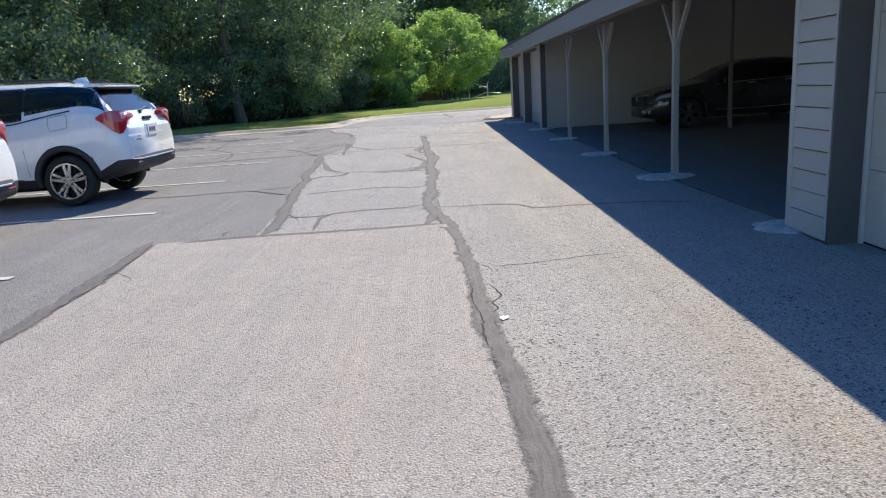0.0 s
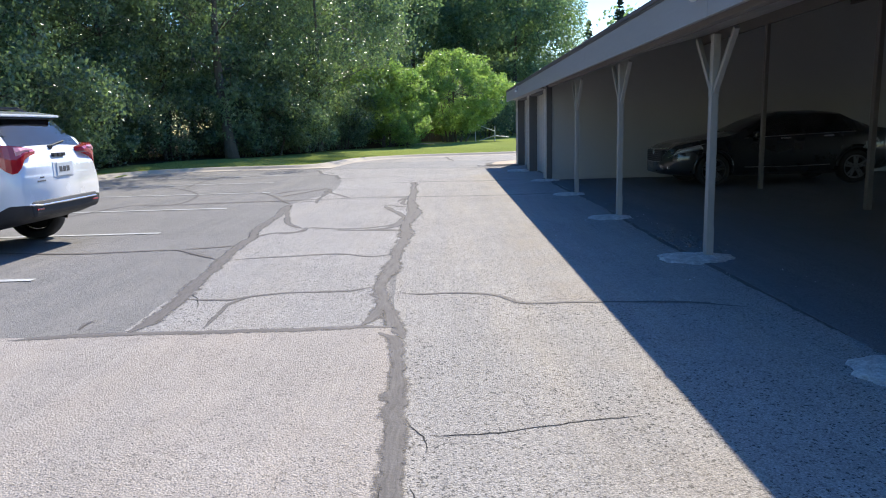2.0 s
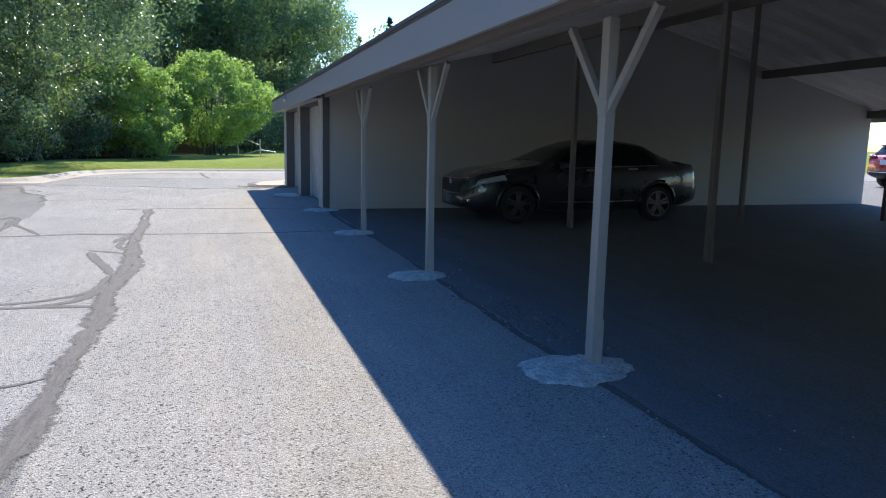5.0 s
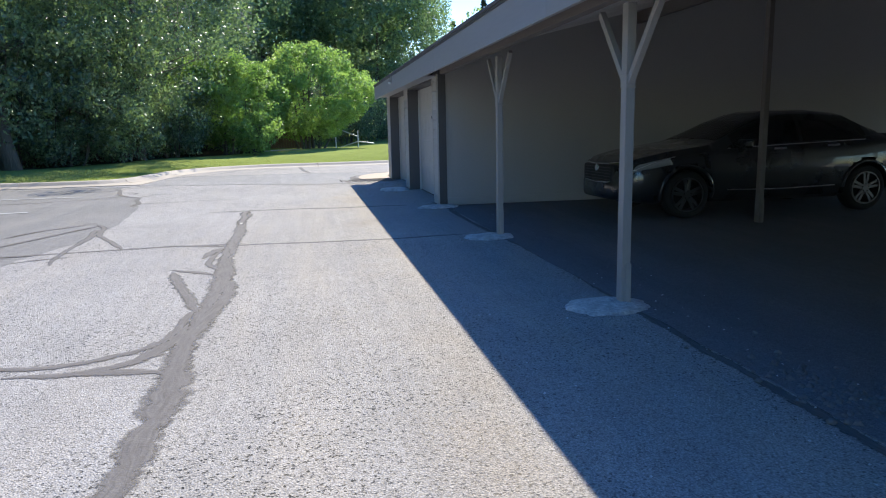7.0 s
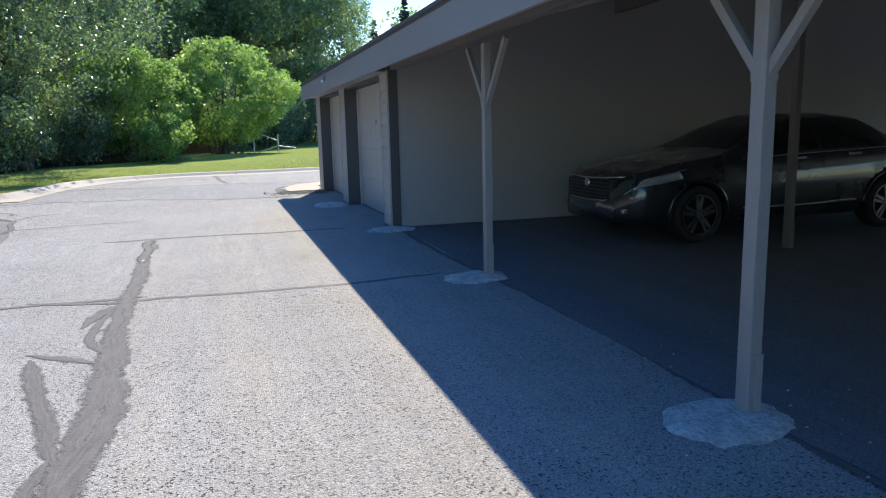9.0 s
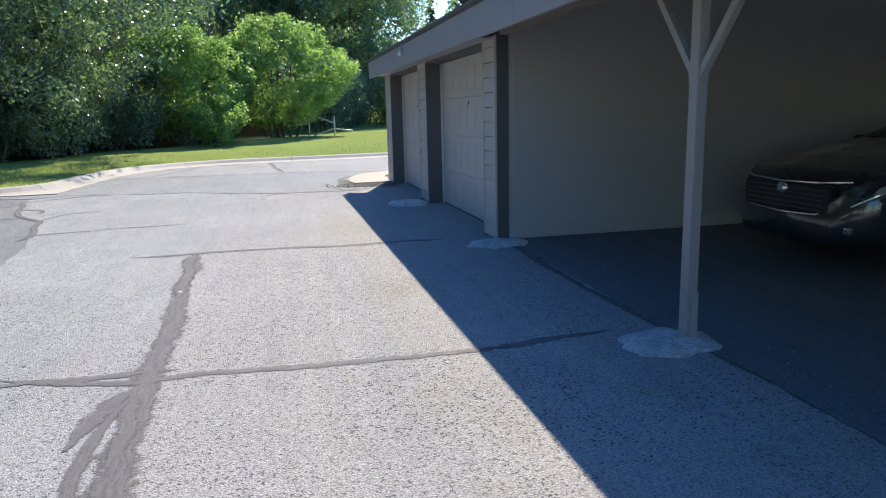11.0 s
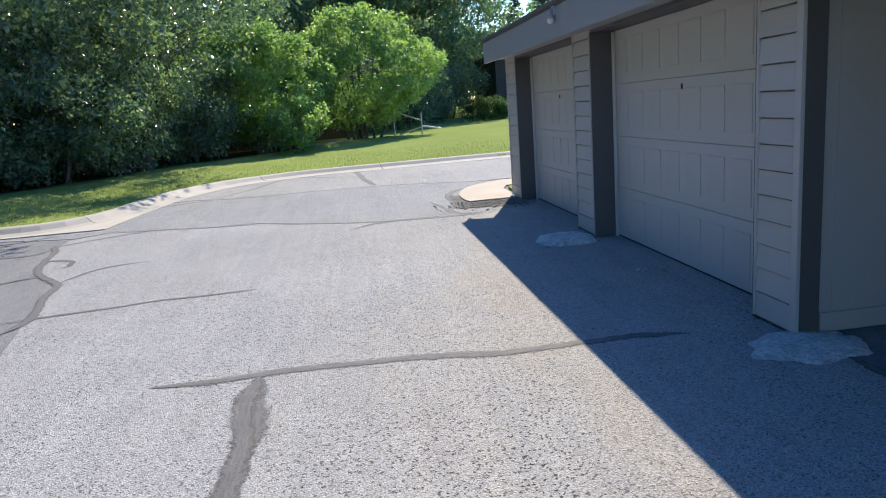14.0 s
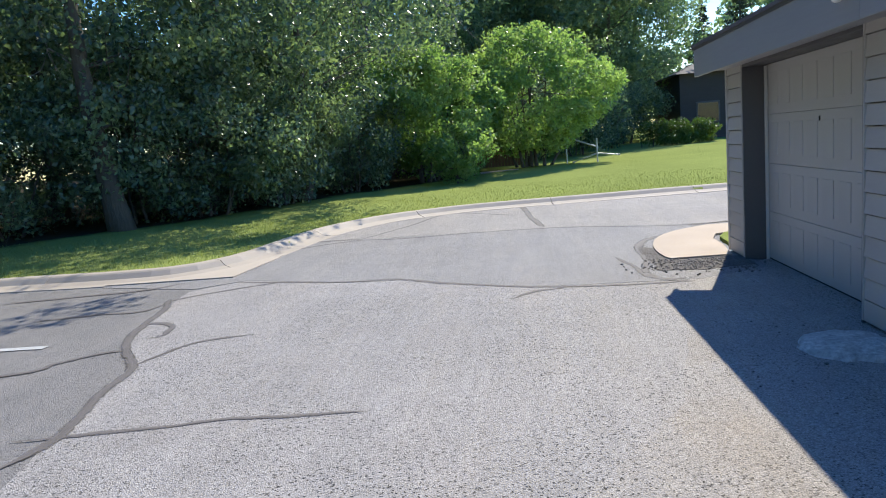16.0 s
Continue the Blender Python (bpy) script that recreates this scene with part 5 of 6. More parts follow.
    bmesh.ops.recalc_face_normals(bm, faces=bm.faces)
    part("shark_fin_antenna", bm, paint, car)
    bm = bmesh.new()
    tube(bm, [(0.145, 0.02, 1.20), (0.135, -0.05, 1.21), (0.19, -0.42, 1.255)], 0.010, 8)
    tube(bm, [(0.13, 0.02, 1.19), (0.10, 0.02, 1.185)], 0.022, 10)
    part("rear_wiper", bm, M_PLASTIC, car)
    part("plate_recess", boxed(-0.006, 0.06, -0.22, 0.22, 0.86, 1.025, 0.004), M_WHITE_PAINT, car)
    if plate:
        p = part("licence_plate", boxed(-0.016, -0.006, -0.155, 0.155, 0.87, 1.015, 0.003), M_PLATE, car, "white licence plate with plain bars")
        for k in range(3):
            part("plate_bar", boxed(-0.019, -0.0155, -0.115 + k * 0.08, -0.055 + k * 0.08, 0.915, 0.975), M_TRIM, p)
    for k in range(3):
        part("emblem", boxed(0.02, 0.06, -0.13 + k * 0.09, -0.06 + k * 0.09, 1.085, 1.125, 0.004), M_PLASTIC, car)
    part("badge", boxed(-0.006, 0.02, 0.40, 0.56, 0.83, 0.845, 0.002), M_TRIM, car)
    part("badge", boxed(-0.006, 0.02, 0.42, 0.50, 0.87, 0.882, 0.002), M_TRIM, car)
    part("bumper_lip", boxed(-0.035, 0.25, -0.74, 0.74, 0.44, 0.64, 0.06), M_PLASTIC, car, "dark plastic rear bumper")
    bm = bmesh.new()
    tube(bm, [(0.02, -0.80, 0.60), (-0.05, -0.60, 0.585), (-0.055, 0, 0.585), (-0.05, 0.60, 0.585), (0.02, 0.80, 0.60)], 0.011, 8)
    part("bumper_trim", bm, M_CHROME, car, "bright trim strip across the bumper")
    for side in (-1, 1):
        part("reflector", boxed(-0.04, 0.0, side * 0.62 - 0.07, side * 0.62 + 0.07, 0.53, 0.55, 0.004), M_LENS_RED, car)
    lift_upper(car, 0.60, 1.075)
    return car


suv(pose(-4.26, 11.05, 0.003, 0, 0, 180), M_WHITE_PAINT, "white SUV with dark cladding parked nose-in on the lot")
suv(pose(-4.66, 7.40, 0.003, 0, 0, 180), M_WHITE_PAINT, "white SUV with grey lower bumper parked beside another")
suv(pose(25.2, 25.6, 0.003, 0, 0, -8), M_RED_PAINT, "red SUV parked in the sunny lot beyond the carport", plate=False)

SEDAN_TABLES = dict(
    length=4.72,
    half=([0, 0.08, 0.4, 1.0, 2.4, 3.7, 4.2, 4.5, 4.66, 4.72], [0.66, 0.78, 0.88, 0.915, 0.92, 0.915, 0.89, 0.80, 0.66, 0.50]),
    stations=None,
    roof=([0, 0.04, 0.15, 0.45, 0.6, 1.2, 1.7, 2.3, 2.8, 3.3, 3.5, 4.1, 4.5, 4.64, 4.72], [0.80, 0.98, 1.06, 1.10, 1.13, 1.42, 1.47, 1.46, 1.30, 1.06, 1.01, 0.93, 0.84, 0.74, 0.60]),
    belt=([0, 0.6, 1.2, 2.4, 3.4, 4.72], [1.02, 1.02, 0.99, 0.95, 0.93, 0.85]),
    tuck=0.0,
    top_half=([0, 1.2, 2.2, 3.0, 3.4, 4.72], [0.64, 0.60, 0.62, 0.66, 0.76, 0.6]),
    low=([0, 0.3, 1.0, 3.5, 4.3, 4.72], [0.36, 0.28, 0.20, 0.20, 0.20, 0.26]))


def sedan(m, paint, label):
    """A dark saloon, its front towards the lane."""
    car = thing("sedan", m, label, "car")
    sh = Shell(**SEDAN_TABLES)
    axles, rad = (0.98, 3.80), 0.33

    def glass_zone(x, v, y):
        return (8.6 < v < 11 and 0.95 < x < 3.1) or (2.45 < x < 3.25 and v > 11.4) or (0.65 < x < 1.12 and v > 11.4)
    car_skin(sh, car, paint, axles, (0.375, 0.345), lambda x: 0.26, glass_zone)
    for side in (-1, 1):
        for ax in axles:
            wheel(car, ax, side * 0.80, rad, 0.225, side, M_DARK_RIM)
            arch_trim(sh, car, ax, side, 0.36, 0.40, 0.345, paint)
        part("rear_door_glass", side_patch(sh, 1.0, 2.0, 1.25, 2.0, 8.3, 11.05, 0.004, side), M_TINT, car, "dark door glass")
        part("front_door_glass", side_patch(sh, 2.06, 3.2, 2.06, 2.7, 8.3, 11.05, 0.004, side), M_TINT, car, "dark door glass")
        strip_on_flank(sh, car, "window_trim", [(1.0, 8.2), (1.6, 8.15), (2.4, 8.15), (3.2, 8.15)], 0.009, M_CHROME, side, label="bright window trim")
        strip_on_flank(sh, car, "sill_trim", [(1.5, 3.2), (2.4, 3.1), (3.2, 3.2)], 0.012, M_CHROME, side, label="bright sill trim")
        for xx in (1.45, 2.30):
            part("door_handle", side_patch(sh, xx, xx + 0.2, xx, xx + 0.2, 6.9, 7.1, 0.02, side, 6, 2), M_CHROME, car, "bright door handle")
        lamp = part("head_lamp", side_patch(sh, 4.02, 4.56, 4.10, 4.46, 6.4, 8.1, 0.012, side, 10, 4), M_LENS, car, "clear swept-back head lamp", smooth=True)
        strip_on_flank(sh, car, "lamp_trim", [(3.98, 8.05), (4.25, 7.2), (4.5, 6.7), (4.64, 6.6)], 0.008, M_CHROME, side, 0.016, "bright trim under the head lamp")
        part("door_mirror", boxed(2.90, 3.06, side * 0.95 - 0.08, side * 0.95 + 0.08, 0.95, 1.07, 0.03), paint, car)
        part("fog_lamp", boxed(4.50, 4.66, side * 0.58 - 0.11, side * 0.58 + 0.11, 0.36, 0.42, 0.012), M_CHROME, car, "bright fog lamp surround")
    part("windscreen", end_patch(sh, 2.42, 3.28, 0.56, 0.68, 0.006), M_TINT, car, "windscreen")
    part("rear_window", end_patch(sh, 0.62, 1.15, 0.62, 0.52, 0.006), M_TINT, car, "rear window")
    grille = part("grille", boxed(4.62, 4.735, -0.52, 0.52, 0.50, 0.74, 0.03), M_PLASTIC, car, "black grille")
    for k in range(5):
        part("grille_bar", boxed(4.72, 4.742, -0.46, 0.46, 0.53 + k * 0.042, 0.538 + k * 0.042, 0.002), M_TRIM, grille)
    bm = bmesh.new()
    tube(bm, [(4.60, -0.62, 0.78), (4.735, -0.42, 0.765), (4.755, 0, 0.75), (4.735, 0.42, 0.765), (4.60, 0.62, 0.78)], 0.010, 8)
    tube(bm, [(4.60, -0.60, 0.62), (4.74, -0.40, 0.50), (4.755, 0, 0.485), (4.74, 0.40, 0.50), (4.60, 0.60, 0.62)], 0.009, 8)
    part("grille_trim", bm, M_CHROME, car, "bright trim round the grille")
    bm = bmesh.new()
    bmesh.ops.create_uvsphere(bm, u_segments=16, v_segments=8, radius=0.055, matrix=Matrix.Translation((4.745, 0, 0.69)) @ Matrix.Diagonal((0.2, 1.25, 1, 1)))
    part("emblem", bm, M_CHROME, car, "plain bright oval emblem", smooth=True)
    part("air_intake", boxed(4.55, 4.70, -0.40, 0.40, 0.27, 0.40, 0.02), M_PLASTIC, car)
    return car


sedan(pose(9.56, 17.40, 0.013, 0, 0, 180), M_DARK_PAINT, "dark saloon car parked under the carport, front to the lane")


# ---- trees and shrubs ----
def leaf_cloud(rng, centres, radii, per, size, squash=0.8, droop=0.3):
    """Vertices and faces of many small folded leaves in clumps."""
    k = len(centres)
    n = k * per
    c = np.repeat(np.asarray(centres), per, axis=0)
    r = np.repeat(np.asarray(radii), per)
    d = rng.normal(size=(n, 3))
    d /= np.linalg.norm(d, axis=1)[:, None]
    rad = r * rng.uniform(0.25, 1.0, n) ** 0.6
    pos = c + d * rad[:, None] * np.array([1, 1, squash])
    axis = rng.normal(size=(n, 3))
    axis[:, 2] -= droop
    axis /= np.linalg.norm(axis, axis=1)[:, None]
    side = np.cross(axis, rng.normal(size=(n, 3)))
    side /= np.linalg.norm(side, axis=1)[:, None] + 1e-9
    s = size * rng.uniform(0.65, 1.35, n)[:, None]
    nrm = np.cross(axis, side)
    v = np.stack([pos - axis * s * 0.5, pos + side * s * 0.30 + nrm * s * 0.08, pos + axis * s * 0.5, pos - side * s * 0.30 + nrm * s * 0.08], 1).reshape(-1, 3)
    i = np.arange(n)[:, None] * 4
    f = np.concatenate([i + np.array([[0, 1, 2]]), i + np.array([[0, 2, 3]])], 1).reshape(-1, 3)
    return v, f


def mesh_from(name, v, f, material):
    me = bpy.data.meshes.new(name)
    me.vertices.add(len(v))
    me.vertices.foreach_set("co", np.asarray(v, np.float32).ravel())
    me.loops.add(len(f) * 3)
    me.loops.foreach_set("vertex_index", np.asarray(f, np.int32).ravel())
    me.polygons.add(len(f))
    me.polygons.foreach_set("loop_start", np.arange(0, len(f) * 3, 3, dtype=np.int32))
    me.update(calc_edges=True)
    me.validate()
    me.materials.append(material)
    return me


def branch_path(rng, a, b, bend, n=6):
    a, b = Vector(a), Vector(b)
    off = Vector(rng.normal(size=3)) * bend
    return [a.lerp(b, i / n) + off * math.sin(math.pi * i / n) for i in range(n + 1)]


def tree(name, seed, height, spread, base, clumps, per, leaf, material, label, category, clump_r=(0.6, 1.1), trunk_r=0.22, limbs=10, stems=1, dead=0, lean=0.0, egg=0.55):
    """A tapered trunk or several stems, limbs to the clumps, and an uneven crown of many small leaves. base: height where leaves begin."""
    rng = np.random.default_rng(seed)
    t = thing(name, pose(0, 0, 0), label, category)
    centres, radii = [], []
    mid = base + (height - base) * egg
    lobes = [(rng.uniform(0, 2 * math.pi), rng.uniform(-0.5, 0.9), rng.uniform(0.75, 1.2)) for _ in range(9)]
    while len(centres) < clumps:
        a, u = rng.uniform(0, 2 * math.pi), rng.uniform(-1, 1)
        shell_r = rng.uniform(0.35, 1.0) ** 0.45
        z = mid + u * shell_r * ((height - mid) if u > 0 else (mid - base))
        ring_r = spread * math.sqrt(max(0.0, 1 - abs(u) ** 2.3)) * shell_r
        k = 0.82
        for la, lu, lk in lobes:
            w = math.exp(-((math.cos(a - la) - 1) ** 2 * 3 + (u - lu) ** 2 * 3))
            k += (lk - 0.82) * w
        p = (math.cos(a) * ring_r * k + lean * (z - base), math.sin(a) * ring_r * k, z)
        centres.append(p)
        radii.append(rng.uniform(*clump_r))
    v, f = leaf_cloud(rng, centres, radii, per, leaf)
    crown = new("crown", mesh_from("crown", v, f, material))
    crown.parent = t
    bm = bmesh.new()
    tops = []
    for s in range(stems):
        a = s * 2 * math.pi / max(stems, 1) + rng.uniform(-0.4, 0.4)
        foot = Vector((math.cos(a), math.sin(a), 0)) * (0.0 if stems == 1 else 0.25 * spread * rng.uniform(0.3, 0.8))
        top = Vector((foot.x * 2.4 + rng.normal() * 0.25, foot.y * 2.4 + rng.normal() * 0.25, height * (0.82 if stems == 1 else rng.uniform(0.55, 0.8))))
        path = branch_path(rng, foot - Vector((0, 0, 0.25)), top, 0.25, 8)
        k = 1.0 if stems == 1 else 0.55
        tube(bm, path, [trunk_r * k * (1.35 if i == 0 else 1.0 - 0.86 * i / 8) for i in range(9)], 10 if stems == 1 else 7)
        tops.append(path)
    part("trunk", bm, M_BARK, t, smooth=True)
    order = rng.permutation(len(centres))[:limbs]
    bm = bmesh.new()
    for i in order:
        path = tops[int(rng.integers(len(tops)))]
        c = Vector(centres[i])
        z = max(min(c.z * 0.75, path[-2].z), path[1].z)
        j = min(range(len(path)), key=lambda q: abs(path[q].z - z))
        r = max(trunk_r * 0.24 * (1 - j / 10), 0.018)
        bp = branch_path(rng, path[j], c, 0.35, 6)
        tube(bm, bp, [r * (1 - 0.85 * q / 6) for q in range(7)], 6)
        for _ in range(2):
            e = c + Vector(rng.normal(size=3)) * 0.8
            tube(bm, branch_path(rng, bp[3], e, 0.2, 4), [r * 0.4, r * 0.3, r * 0.22, r * 0.15, r * 0.08], 5)
    part("branch_frame", bm, M_BARK, t, smooth=True)
    if dead:
        for _ in range(dead):
            bm = bmesh.new()
            c = Vector(centres[int(rng.integers(len(centres)))])
            c.x *= 0.95
            for _ in range(6):
                e = c + Vector((rng.normal() * 1.0, rng.normal() * 1.0, -abs(rng.normal()) * 0.9))
                tube(bm, branch_path(rng, c, e, 0.25, 5), [0.016, 0.014, 0.011, 0.008, 0.006, 0.003], 4)
            part("dead_branch", bm, M_TWIG, t, "bare grey dead branch")
    return t


def plant(src, x, y, turn_deg, size=1.0, tall=1.0, first=False):
    m = pose(x, y, land_at(x, y) - 0.03, 0, 0, turn_deg)
    if first:
        src.matrix_basis = m @ Matrix.Diagonal((size, size, size * tall, 1))
        return src
    ob = copy_thing(src, m)
    ob.scale = (size, size, size * tall)
    return ob


oak = tree("tree", 11, 13.5, 4.6, 2.2, 112, 190, 0.155, M_LEAF_DARK, "tall dark-leaved woodland tree at the edge of the lawn", "tree", (0.7, 1.25), 0.26, 16, dead=5)
maple = tree("tree", 12, 14.0, 4.2, 1.6, 112, 190, 0.155, M_LEAF_DARK, "tall shaded woodland tree with dense leaves", "tree", (0.7, 1.2), 0.24, 14)
ash_tree = tree("tree", 13, 11.0, 3.8, 1.5, 100, 190, 0.145, M_LEAF_DARK, "leafy woodland tree with low branches", "tree", (0.6, 1.1), 0.18, 14, dead=6)
thicket = tree("shrub", 14, 3.4, 2.1, 0.1, 70, 130, 0.115, M_LEAF_DARK, "dark shaded undergrowth shrub at the wood's edge", "shrub", (0.4, 0.7), 0.08, 10, stems=5)
tall_tree = tree("tree", 15, 17.0, 5.6, 1.2, 210, 110, 0.27, M_LEAF_MID, "tall sunlit green tree behind the bushes", "tree", (0.9, 1.6), 0.3, 16)
bush_round = tree("bush", 16, 5.6, 3.15, 0.5, 360, 105, 0.14, M_LEAF_LIGHT, "large round bright green bush with many stems", "bush", (0.32, 0.6), 0.12, 26, stems=9, egg=0.46)
bush_low = tree("bush", 17, 4.9, 2.3, 0.4, 235, 110, 0.135, M_LEAF_LIGHT, "bright green leafy bush beside the wood", "bush", (0.35, 0.62), 0.10, 18, stems=6, egg=0.55)
sapling = tree("bush", 18, 1.9, 0.95, 0.05, 60, 90, 0.11, M_LEAF_LIGHT, "small bright green sapling bush by the lawn", "bush", (0.25, 0.42), 0.05, 10, stems=4)

plant(oak, -9.1, 33.4, 20, first=True)
plant(maple, -14.5, 33.0, 80, first=True)
plant(ash_tree, -6.2, 38.6, 0, first=True)
plant(thicket, -11.6, 32.6, 0, first=True)
plant(tall_tree, 3.2, 71.0, 0, first=True)
plant(bush_round, 0.75, 47.0, 0, first=True)
plant(bush_low, -3.1, 43.4, 40, first=True)
plant(sapling, -1.8, 41.2, 0, first=True)
trng = np.random.default_rng(5)
for k, (x, y) in enumerate(((-13.6, 37.5), (-17.8, 31.0), (-14.0, 28.4), (-18.5, 26.0), (-14.3, 23.2), (-18.6, 20.5), (-14.2, 17.5), (-18.4, 14.0), (-14.4, 10.6), (-18.5, 7.5), (-14.4, 4.0), (-18.2, 0.0), (-14.5, -3.5),
                            (-9.0, 39.5), (-9.6, 45.5), (-6.6, 51.5), (-14.5, 44.0), (-17.5, 37.5), (-22.5, 33.0), (-23.0, 26.5), (-22.8, 18.0), (-22.0, 42.0))):
    plant((maple, oak, ash_tree)[k % 3], x, y, 47 * k, trng.uniform(0.88, 1.12), trng.uniform(0.92, 1.1))
for k, (x, y) in enumerate(((-9.6, 35.2), (-8.0, 36.0), (-6.6, 37.4), (-5.3, 40.6), (-13.6, 31.0), (-12.9, 29.2), (-12.8, 27.0), (-13.0, 24.6), (-12.9, 22.0), (-13.0, 19.2), (-12.9, 16.4), (-13.1, 13.6), (-12.9, 10.8), (-13.0, 8.0), (-12.9, 5.0),
                            (-12.8, 2.0), (-7.6, 39.0), (-6.4, 42.6), (-5.8, 45.6), (-11.2, 37.4), (-10.4, 41.0), (-15.6, 35.0), (-15.8, 30.0), (-15.7, 25.0), (-15.5, 20.0), (-15.6, 15.0), (-15.6, 9.0), (-3.4, 49.0), (-7.6, 47.5), (-19.5, 40.0), (-23.5, 36.5), (-18.2, 34.6), (-21.0, 30.5), (-17.6, 41.8))):
    plant(thicket, x, y, 63 * k, trng.uniform(0.85, 1.25), trng.uniform(0.85, 1.3))
for k, (x, y, sz) in enumerate(((-7.5, 64.0, 1.05), (8.4, 76.0, 0.9), (6.9, 68.5, 0.95), (-2.5, 72.0, 1.15), (-13.0, 60.0, 1.0), (6.5, 82.0, 1.0), (0.0, 80.0, 1.2))):
    plant(tall_tree, x, y, 51 * k + 20, sz)
plant(bush_low, -2.2, 46.8, 150, 0.95)
for k, (x, y) in enumerate(((-1.5, 53.5), (1.0, 54.5), (3.4, 56.5), (-3.6, 54.5), (5.4, 62.5), (-6.0, 54.0), (0.2, 58.5), (-9.0, 56.0), (2.5, 66.0), (-2.5, 66.0), (7.5, 68.0))):
    plant(thicket, x, y, 77 * k, 1.15, 1.2)

spruce = thing("spruce", pose(0, 0, 0), "tall dark spruce showing above the garage roof", "tree")
srng = np.random.default_rng(31)
tube_bm = tube(bmesh.new(), [(0, 0, -0.3), (0, 0, 6), (0, 0, 14.2)], [0.2, 0.13, 0.02], 8)
part("trunk", tube_bm, M_BARK, spruce)
cs, rs = [], []
for k in range(330):
    z = 0.8 + 13.2 * srng.uniform(0, 1) ** 1.2
    a = srng.uniform(0, 2 * math.pi)
    reach = (14.4 - z) * 0.22 + 0.1
    q = srng.uniform(0.25, 1.0)
    cs.append((math.cos(a) * reach * q, math.sin(a) * reach * q, z - 0.3 * reach * q))
    rs.append(0.16 + 0.12 * reach)
v, f = leaf_cloud(srng, cs, rs, 60, 0.15, 0.45, 0.5)
crown_ob = new("crown", mesh_from("crown", v, f, M_NEEDLE))
crown_ob.parent = spruce
plant(spruce, 19.6, 82.0, 0, first=True)
plant(spruce, 15.4, 78.0, 40, 0.8)

# far wood that closes the view
frng = np.random.default_rng(77)
cs, rs = [], []
for k in range(620):
    u = frng.uniform(0, 1)
    if u < 0.62:
        x = frng.uniform(-48, 46)
        y = 88 + frng.uniform(-4, 9)
        top = (15 + 3.5 * noise.noise(Vector((x * 0.11, 3, 0)))) * (0.62 if 10.5 < x < 20 else 1.0)
    else:
        x = -30 - frng.uniform(0, 8)
        y = frng.uniform(-25, 88)
        top = 14 + 3.5 * noise.noise(Vector((y * 0.11, 9, 0)))
    cs.append((x, y, frng.uniform(0.3, 1.0) ** 0.8 * top))
    rs.append(frng.uniform(1.3, 2.6))
v, f = leaf_cloud(frng, cs, rs, 110, 0.55)
far_wood = tagged(new("far_wood", mesh_from("far_wood", v, f, M_LEAF_MID)), "distant dense green wood closing the view", "wood", kind="stuff")

# hedge, house, fence and rail beyond the lawn
hrng = np.random.default_rng(41)
hedge = thing("hedge", pose(9.4, 60.5, land_at(9.4, 60.5)), "clipped green hedge beside a dark house", "hedge")
cs = [(hrng.uniform(-2.2, 2.2), hrng.uniform(-0.6, 0.6), hrng.uniform(0.15, 1.35)) for _ in range(90)]
v, f = leaf_cloud(hrng, cs, [0.34] * 90, 120, 0.12)
hob = new("foliage", mesh_from("foliage", v, f, M_HEDGE))
hob.parent = hedge
for k in range(7):
    part("stem", tube(bmesh.new(), [(-2 + k * 0.66, 0, -0.1), (-2 + k * 0.66 + 0.1, 0.05, 0.7)], [0.03, 0.015], 6), M_BARK, hedge)

house = thing("house", pose(10.9, 66.0, land_at(12, 66) - 0.1), "dark brown house with a gabled roof behind the hedge", "house")
part("wall", boxed(0, 14, 0, 9, 0, 4.4), M_HOUSE, house)
bm = bmesh.new()
vs = [bm.verts.new(q) for q in ((-0.5, -0.5, 4.35), (14.5, -0.5, 4.35), (14.5, 9.5, 4.35), (-0.5, 9.5, 4.35), (3.5, 4.5, 5.9), (12.0, 4.5, 5.9))]
for fc in ((0, 1, 5, 4), (2, 3, 4, 5), (0, 4, 3), (1, 2, 5), (3, 2, 1, 0)):
    bm.faces.new([vs[i] for i in fc])
bmesh.ops.recalc_face_normals(bm, faces=bm.faces)
part("roof", bm, M_SHINGLE, house)
for k in range(3):
    w = part("window", boxed(1.0 + k * 4, 2.5 + k * 4, -0.05, 0.05, 1.1, 2.5, 0.02), M_TRIM, house)
    part("pane", boxed(1.1 + k * 4, 2.4 + k * 4, -0.07, -0.055, 1.2, 2.4), M_TINT, w)

fence = thing("fence", pose(-3.6, 50.2, land_at(-3.6, 50.2)), "low brown wooden fence behind the bushes", "fence")
for k in range(26):
    part("fence_board", boxed(k * 0.15, k * 0.15 + 0.135, -0.012, 0.012, 0.05, 1.55 + 0.02 * (k % 3), 0.004), M_BRICK, fence)
for k in range(3):
    part("fence_post", boxed(k * 1.9, k * 1.9 + 0.09, 0.014, 0.10, -0.2, 1.6, 0.005), M_BRICK, fence)

gz = land_at(3.4, 47.0)
rail = thing("handrail", pose(3.4, 47.0, gz), "pale metal handrail at the edge of the lawn", "handrail")
part("rail_post", tube(bmesh.new(), [(0, 0, -0.1), (0, 0, 0.95)], 0.035, 10), M_STEEL, rail)
part("rail_bar", tube(bmesh.new(), [(-1.25, 0.1, 1.12), (0, 0, 0.62)], 0.03, 8), M_STEEL, rail)
part("rail_bar", tube(bmesh.new(), [(-1.0, 0.1, 0.05), (0, 0, 0.35), (0.9, -0.05, 0.22)], 0.03, 8), M_STEEL, rail)
part("rail_post", tube(bmesh.new(), [(-1.22, 0.1, -0.1), (-1.22, 0.1, 1.15)], 0.03, 10), M_STEEL, rail)
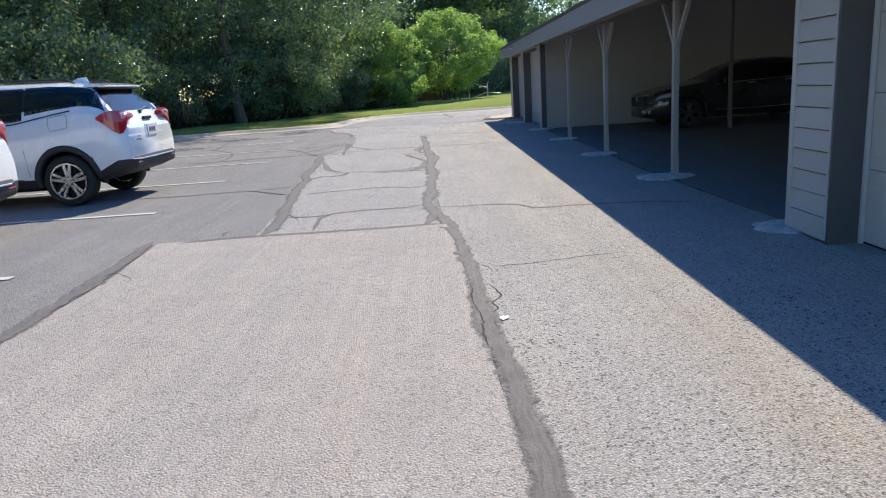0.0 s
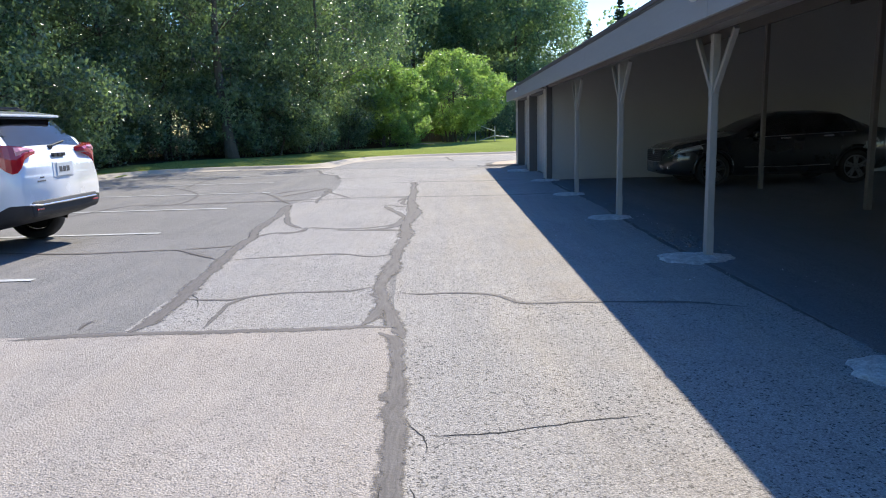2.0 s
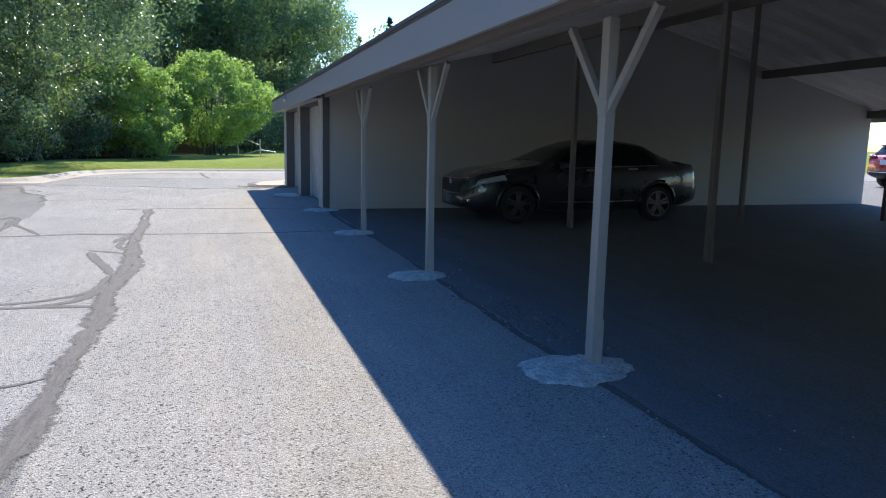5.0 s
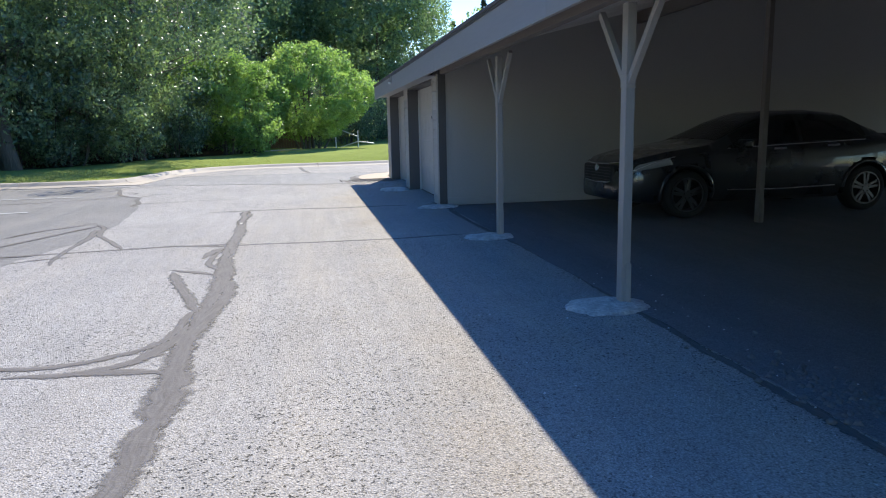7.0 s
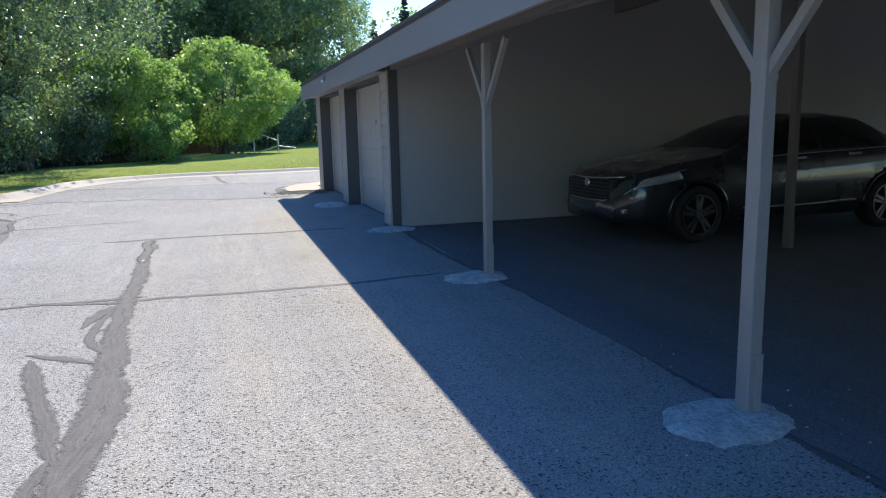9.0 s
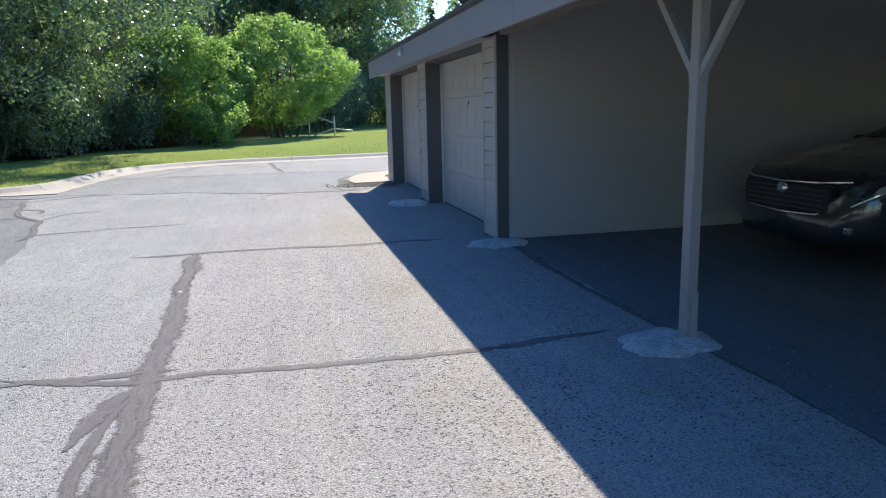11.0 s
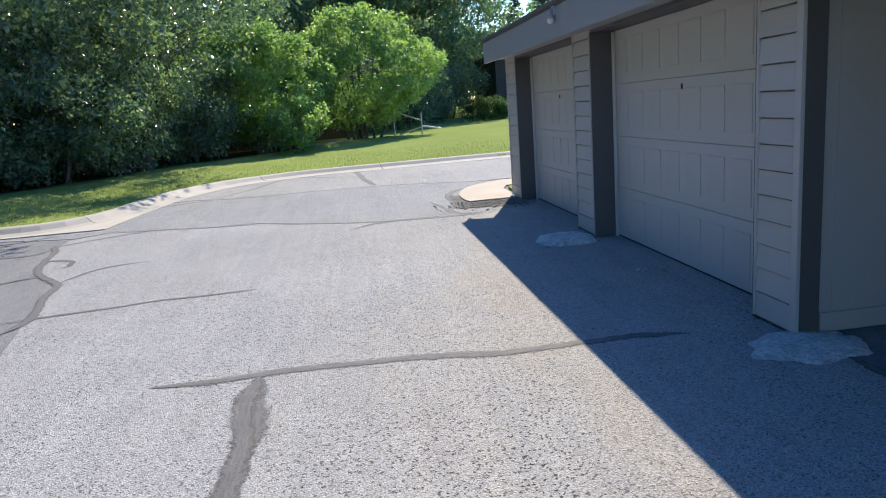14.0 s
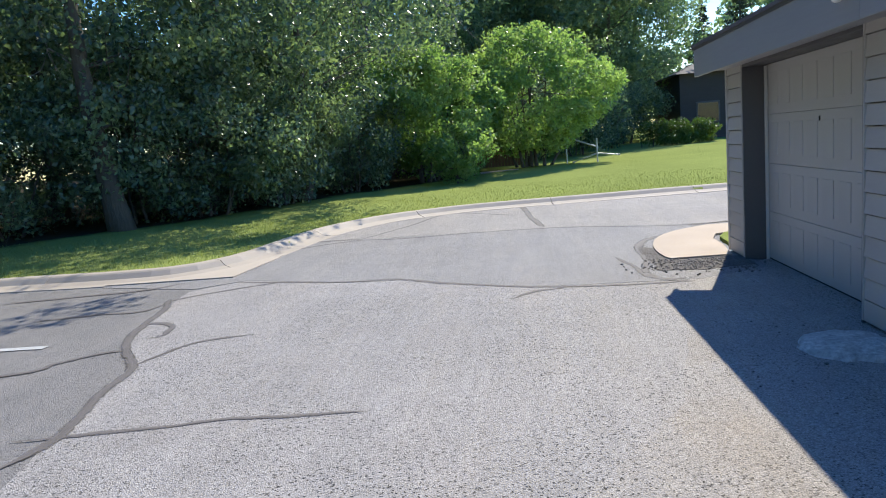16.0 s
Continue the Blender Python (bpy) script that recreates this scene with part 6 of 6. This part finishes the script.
path_strip = slab("path", [(-1.6, 45.0), (0.2, 45.4), (0.2, 45.9), (-1.6, 45.6)], land_at(-0.7, 45.4) + 0.03, 0.2, M_KERB, None, 0.02)
tagged(path_strip, "short pale concrete path edge beside the bushes", "path", kind="structure")

# ---- small things ----
brng = np.random.default_rng(8)
n = 60000
bx = np.concatenate([brng.uniform(-11, 3, n // 2), brng.uniform(-6, 14, n // 2)])
by = np.concatenate([brng.uniform(27.2, 34, n // 2), brng.uniform(30, 39, n // 2)])
dist = beyond_kerb(bx, by)
keep = (dist > 0.40) & (dist < 5.0) & (brng.uniform(0, 1, n) < np.clip(1.3 - dist * 0.25, 0.1, 1))
bx, by = bx[keep], by[keep]
bz = land(bx, by)
n = len(bx)
ang = brng.uniform(0, 2 * math.pi, n)
hgt = brng.uniform(0.025, 0.065, n) + 0.03 * (brng.uniform(0, 1, n) > 0.93)
base = np.stack([bx, by, bz - 0.005], 1)
sidev = np.stack([np.cos(ang), np.sin(ang), np.zeros(n)], 1) * 0.006
tip = base + np.stack([brng.normal(0, 0.018, n), brng.normal(0, 0.018, n), hgt], 1)
v = np.stack([base - sidev, base + sidev, tip], 1).reshape(-1, 3)
blades = tagged(new("grass_blades", mesh_from("grass_blades", v, np.arange(3 * n).reshape(-1, 3), M_BLADE)), "short mown grass along the kerb", "grass", kind="stuff")

v, f = [], []
for k in range(820):
    if k < 460:
        x, y = brng.normal(2.25, 0.28), brng.normal(26.05, 0.22)
    elif k < 680:
        x, y = brng.uniform(2.5, 2.82), brng.normal(26.1, 0.25)
    else:
        x, y = brng.uniform(1.6, 3.2), brng.uniform(19.5, 25)
    r = brng.uniform(0.004, 0.011) if k > 680 else brng.uniform(0.006, 0.02)
    o = len(v)
    for q in ((1, 0, 0), (-1, 0.2, 0), (0, 1, 0), (0.1, -1, 0), (0, 0.1, 0.9), (0, 0, -0.4)):
        v.append((x + r * q[0] * brng.uniform(0.7, 1.3), y + r * q[1] * brng.uniform(0.7, 1.3), 0.012 + r * q[2]))
    f += [(o + a, o + b, o + c) for a, b, c in ((0, 2, 4), (2, 1, 4), (1, 3, 4), (3, 0, 4), (2, 0, 5), (1, 2, 5), (3, 1, 5), (0, 3, 5))]
gravel = tagged(new("gravel", mesh_from("gravel", np.array(v), np.array(f), M_CRUMB)), "loose crumbs of broken asphalt by the walkway", "gravel", kind="stuff")


v, f = [], []
v2, f2 = [], []
for k in range(330):
    if k < 200:
        x, y, r, vs, fs = brng.normal(3.12, 0.13), brng.normal(10.45, 0.36), brng.uniform(0.008, 0.028), v2, f2
    elif k < 270:
        x, y, r, vs, fs = brng.normal(3.2, 0.2), brng.uniform(7.5, 18), brng.uniform(0.003, 0.010), v, f
    else:
        x, y, r, vs, fs = brng.uniform(1.7, 2.9), brng.uniform(7.6, 12.5), brng.uniform(0.003, 0.008), v, f
    o = len(vs)
    for q in ((1, 0, 0), (-1, 0.2, 0), (0, 1, 0), (0.1, -1, 0), (0, 0.1, 0.9), (0, 0, -0.4)):
        vs.append((x + r * q[0] * brng.uniform(0.7, 1.3), y + r * q[1] * brng.uniform(0.7, 1.3), 0.011 + r * q[2]))
    fs += [(o + a, o + b, o + c) for a, b, c in ((0, 2, 4), (2, 1, 4), (1, 3, 4), (3, 0, 4), (2, 0, 5), (1, 2, 5), (3, 1, 5), (0, 3, 5))]
rubble = tagged(new("rubble", mesh_from("rubble", np.array(v2), np.array(f2), M_CRUMB)), "broken chunks of dark asphalt on the carport floor", "gravel", kind="stuff")
crumbs = tagged(new("concrete_crumbs", mesh_from("concrete_crumbs", np.array(v), np.array(f), M_PAD)), "pale crumbs of broken concrete on the carport floor", "gravel", kind="stuff")


def fallen_leaf(x, y, size, turn_deg):
    bm = bmesh.new()
    prof = ((0, 0), (0.25, 0.28), (0.55, 0.34), (0.85, 0.16), (1.0, 0.0))
    rows = [(bm.verts.new((a * size, w * size, 0.004 + 0.02 * size * a)), bm.verts.new((a * size, 0, 0.002)), bm.verts.new((a * size, -w * size, 0.005 + 0.03 * size * a))) for a, w in prof[1:-1]]
    t0, t1 = bm.verts.new((0, 0, 0.002)), bm.verts.new((size, 0, 0.012))
    for a, b in zip(rows, rows[1:]):
        bm.faces.new((a[0], a[1], b[1], b[0]))
        bm.faces.new((a[1], a[2], b[2], b[1]))
    for q, r, rev in ((t0, rows[0], False), (t1, rows[-1], True)):
        bm.faces.new((q, r[1], r[0]))
        bm.faces.new((q, r[2], r[1]))
    bmesh.ops.recalc_face_normals(bm, faces=bm.faces)
    bmesh.ops.solidify(bm, geom=bm.faces[:], thickness=0.0012)
    ob = part("fallen_leaf", bm, M_LEAFWHITE)
    ob.matrix_basis = pose(x, y, 0.0065, 0, 0, turn_deg)
    return tagged(ob, "pale dry leaf lying on the asphalt", "leaf", "fallen leaves")


for x, y, sz, a in ((0.33, 4.22, 0.085, 75), (2.35, 25.7, 0.05, 20), (2.0, 25.35, 0.035, 130), (-0.35, 18.1, 0.05, 80), (2.62, 21.3, 0.04, 10), (3.4, 8.6, 0.04, 50)):
    fallen_leaf(x, y, sz, a)
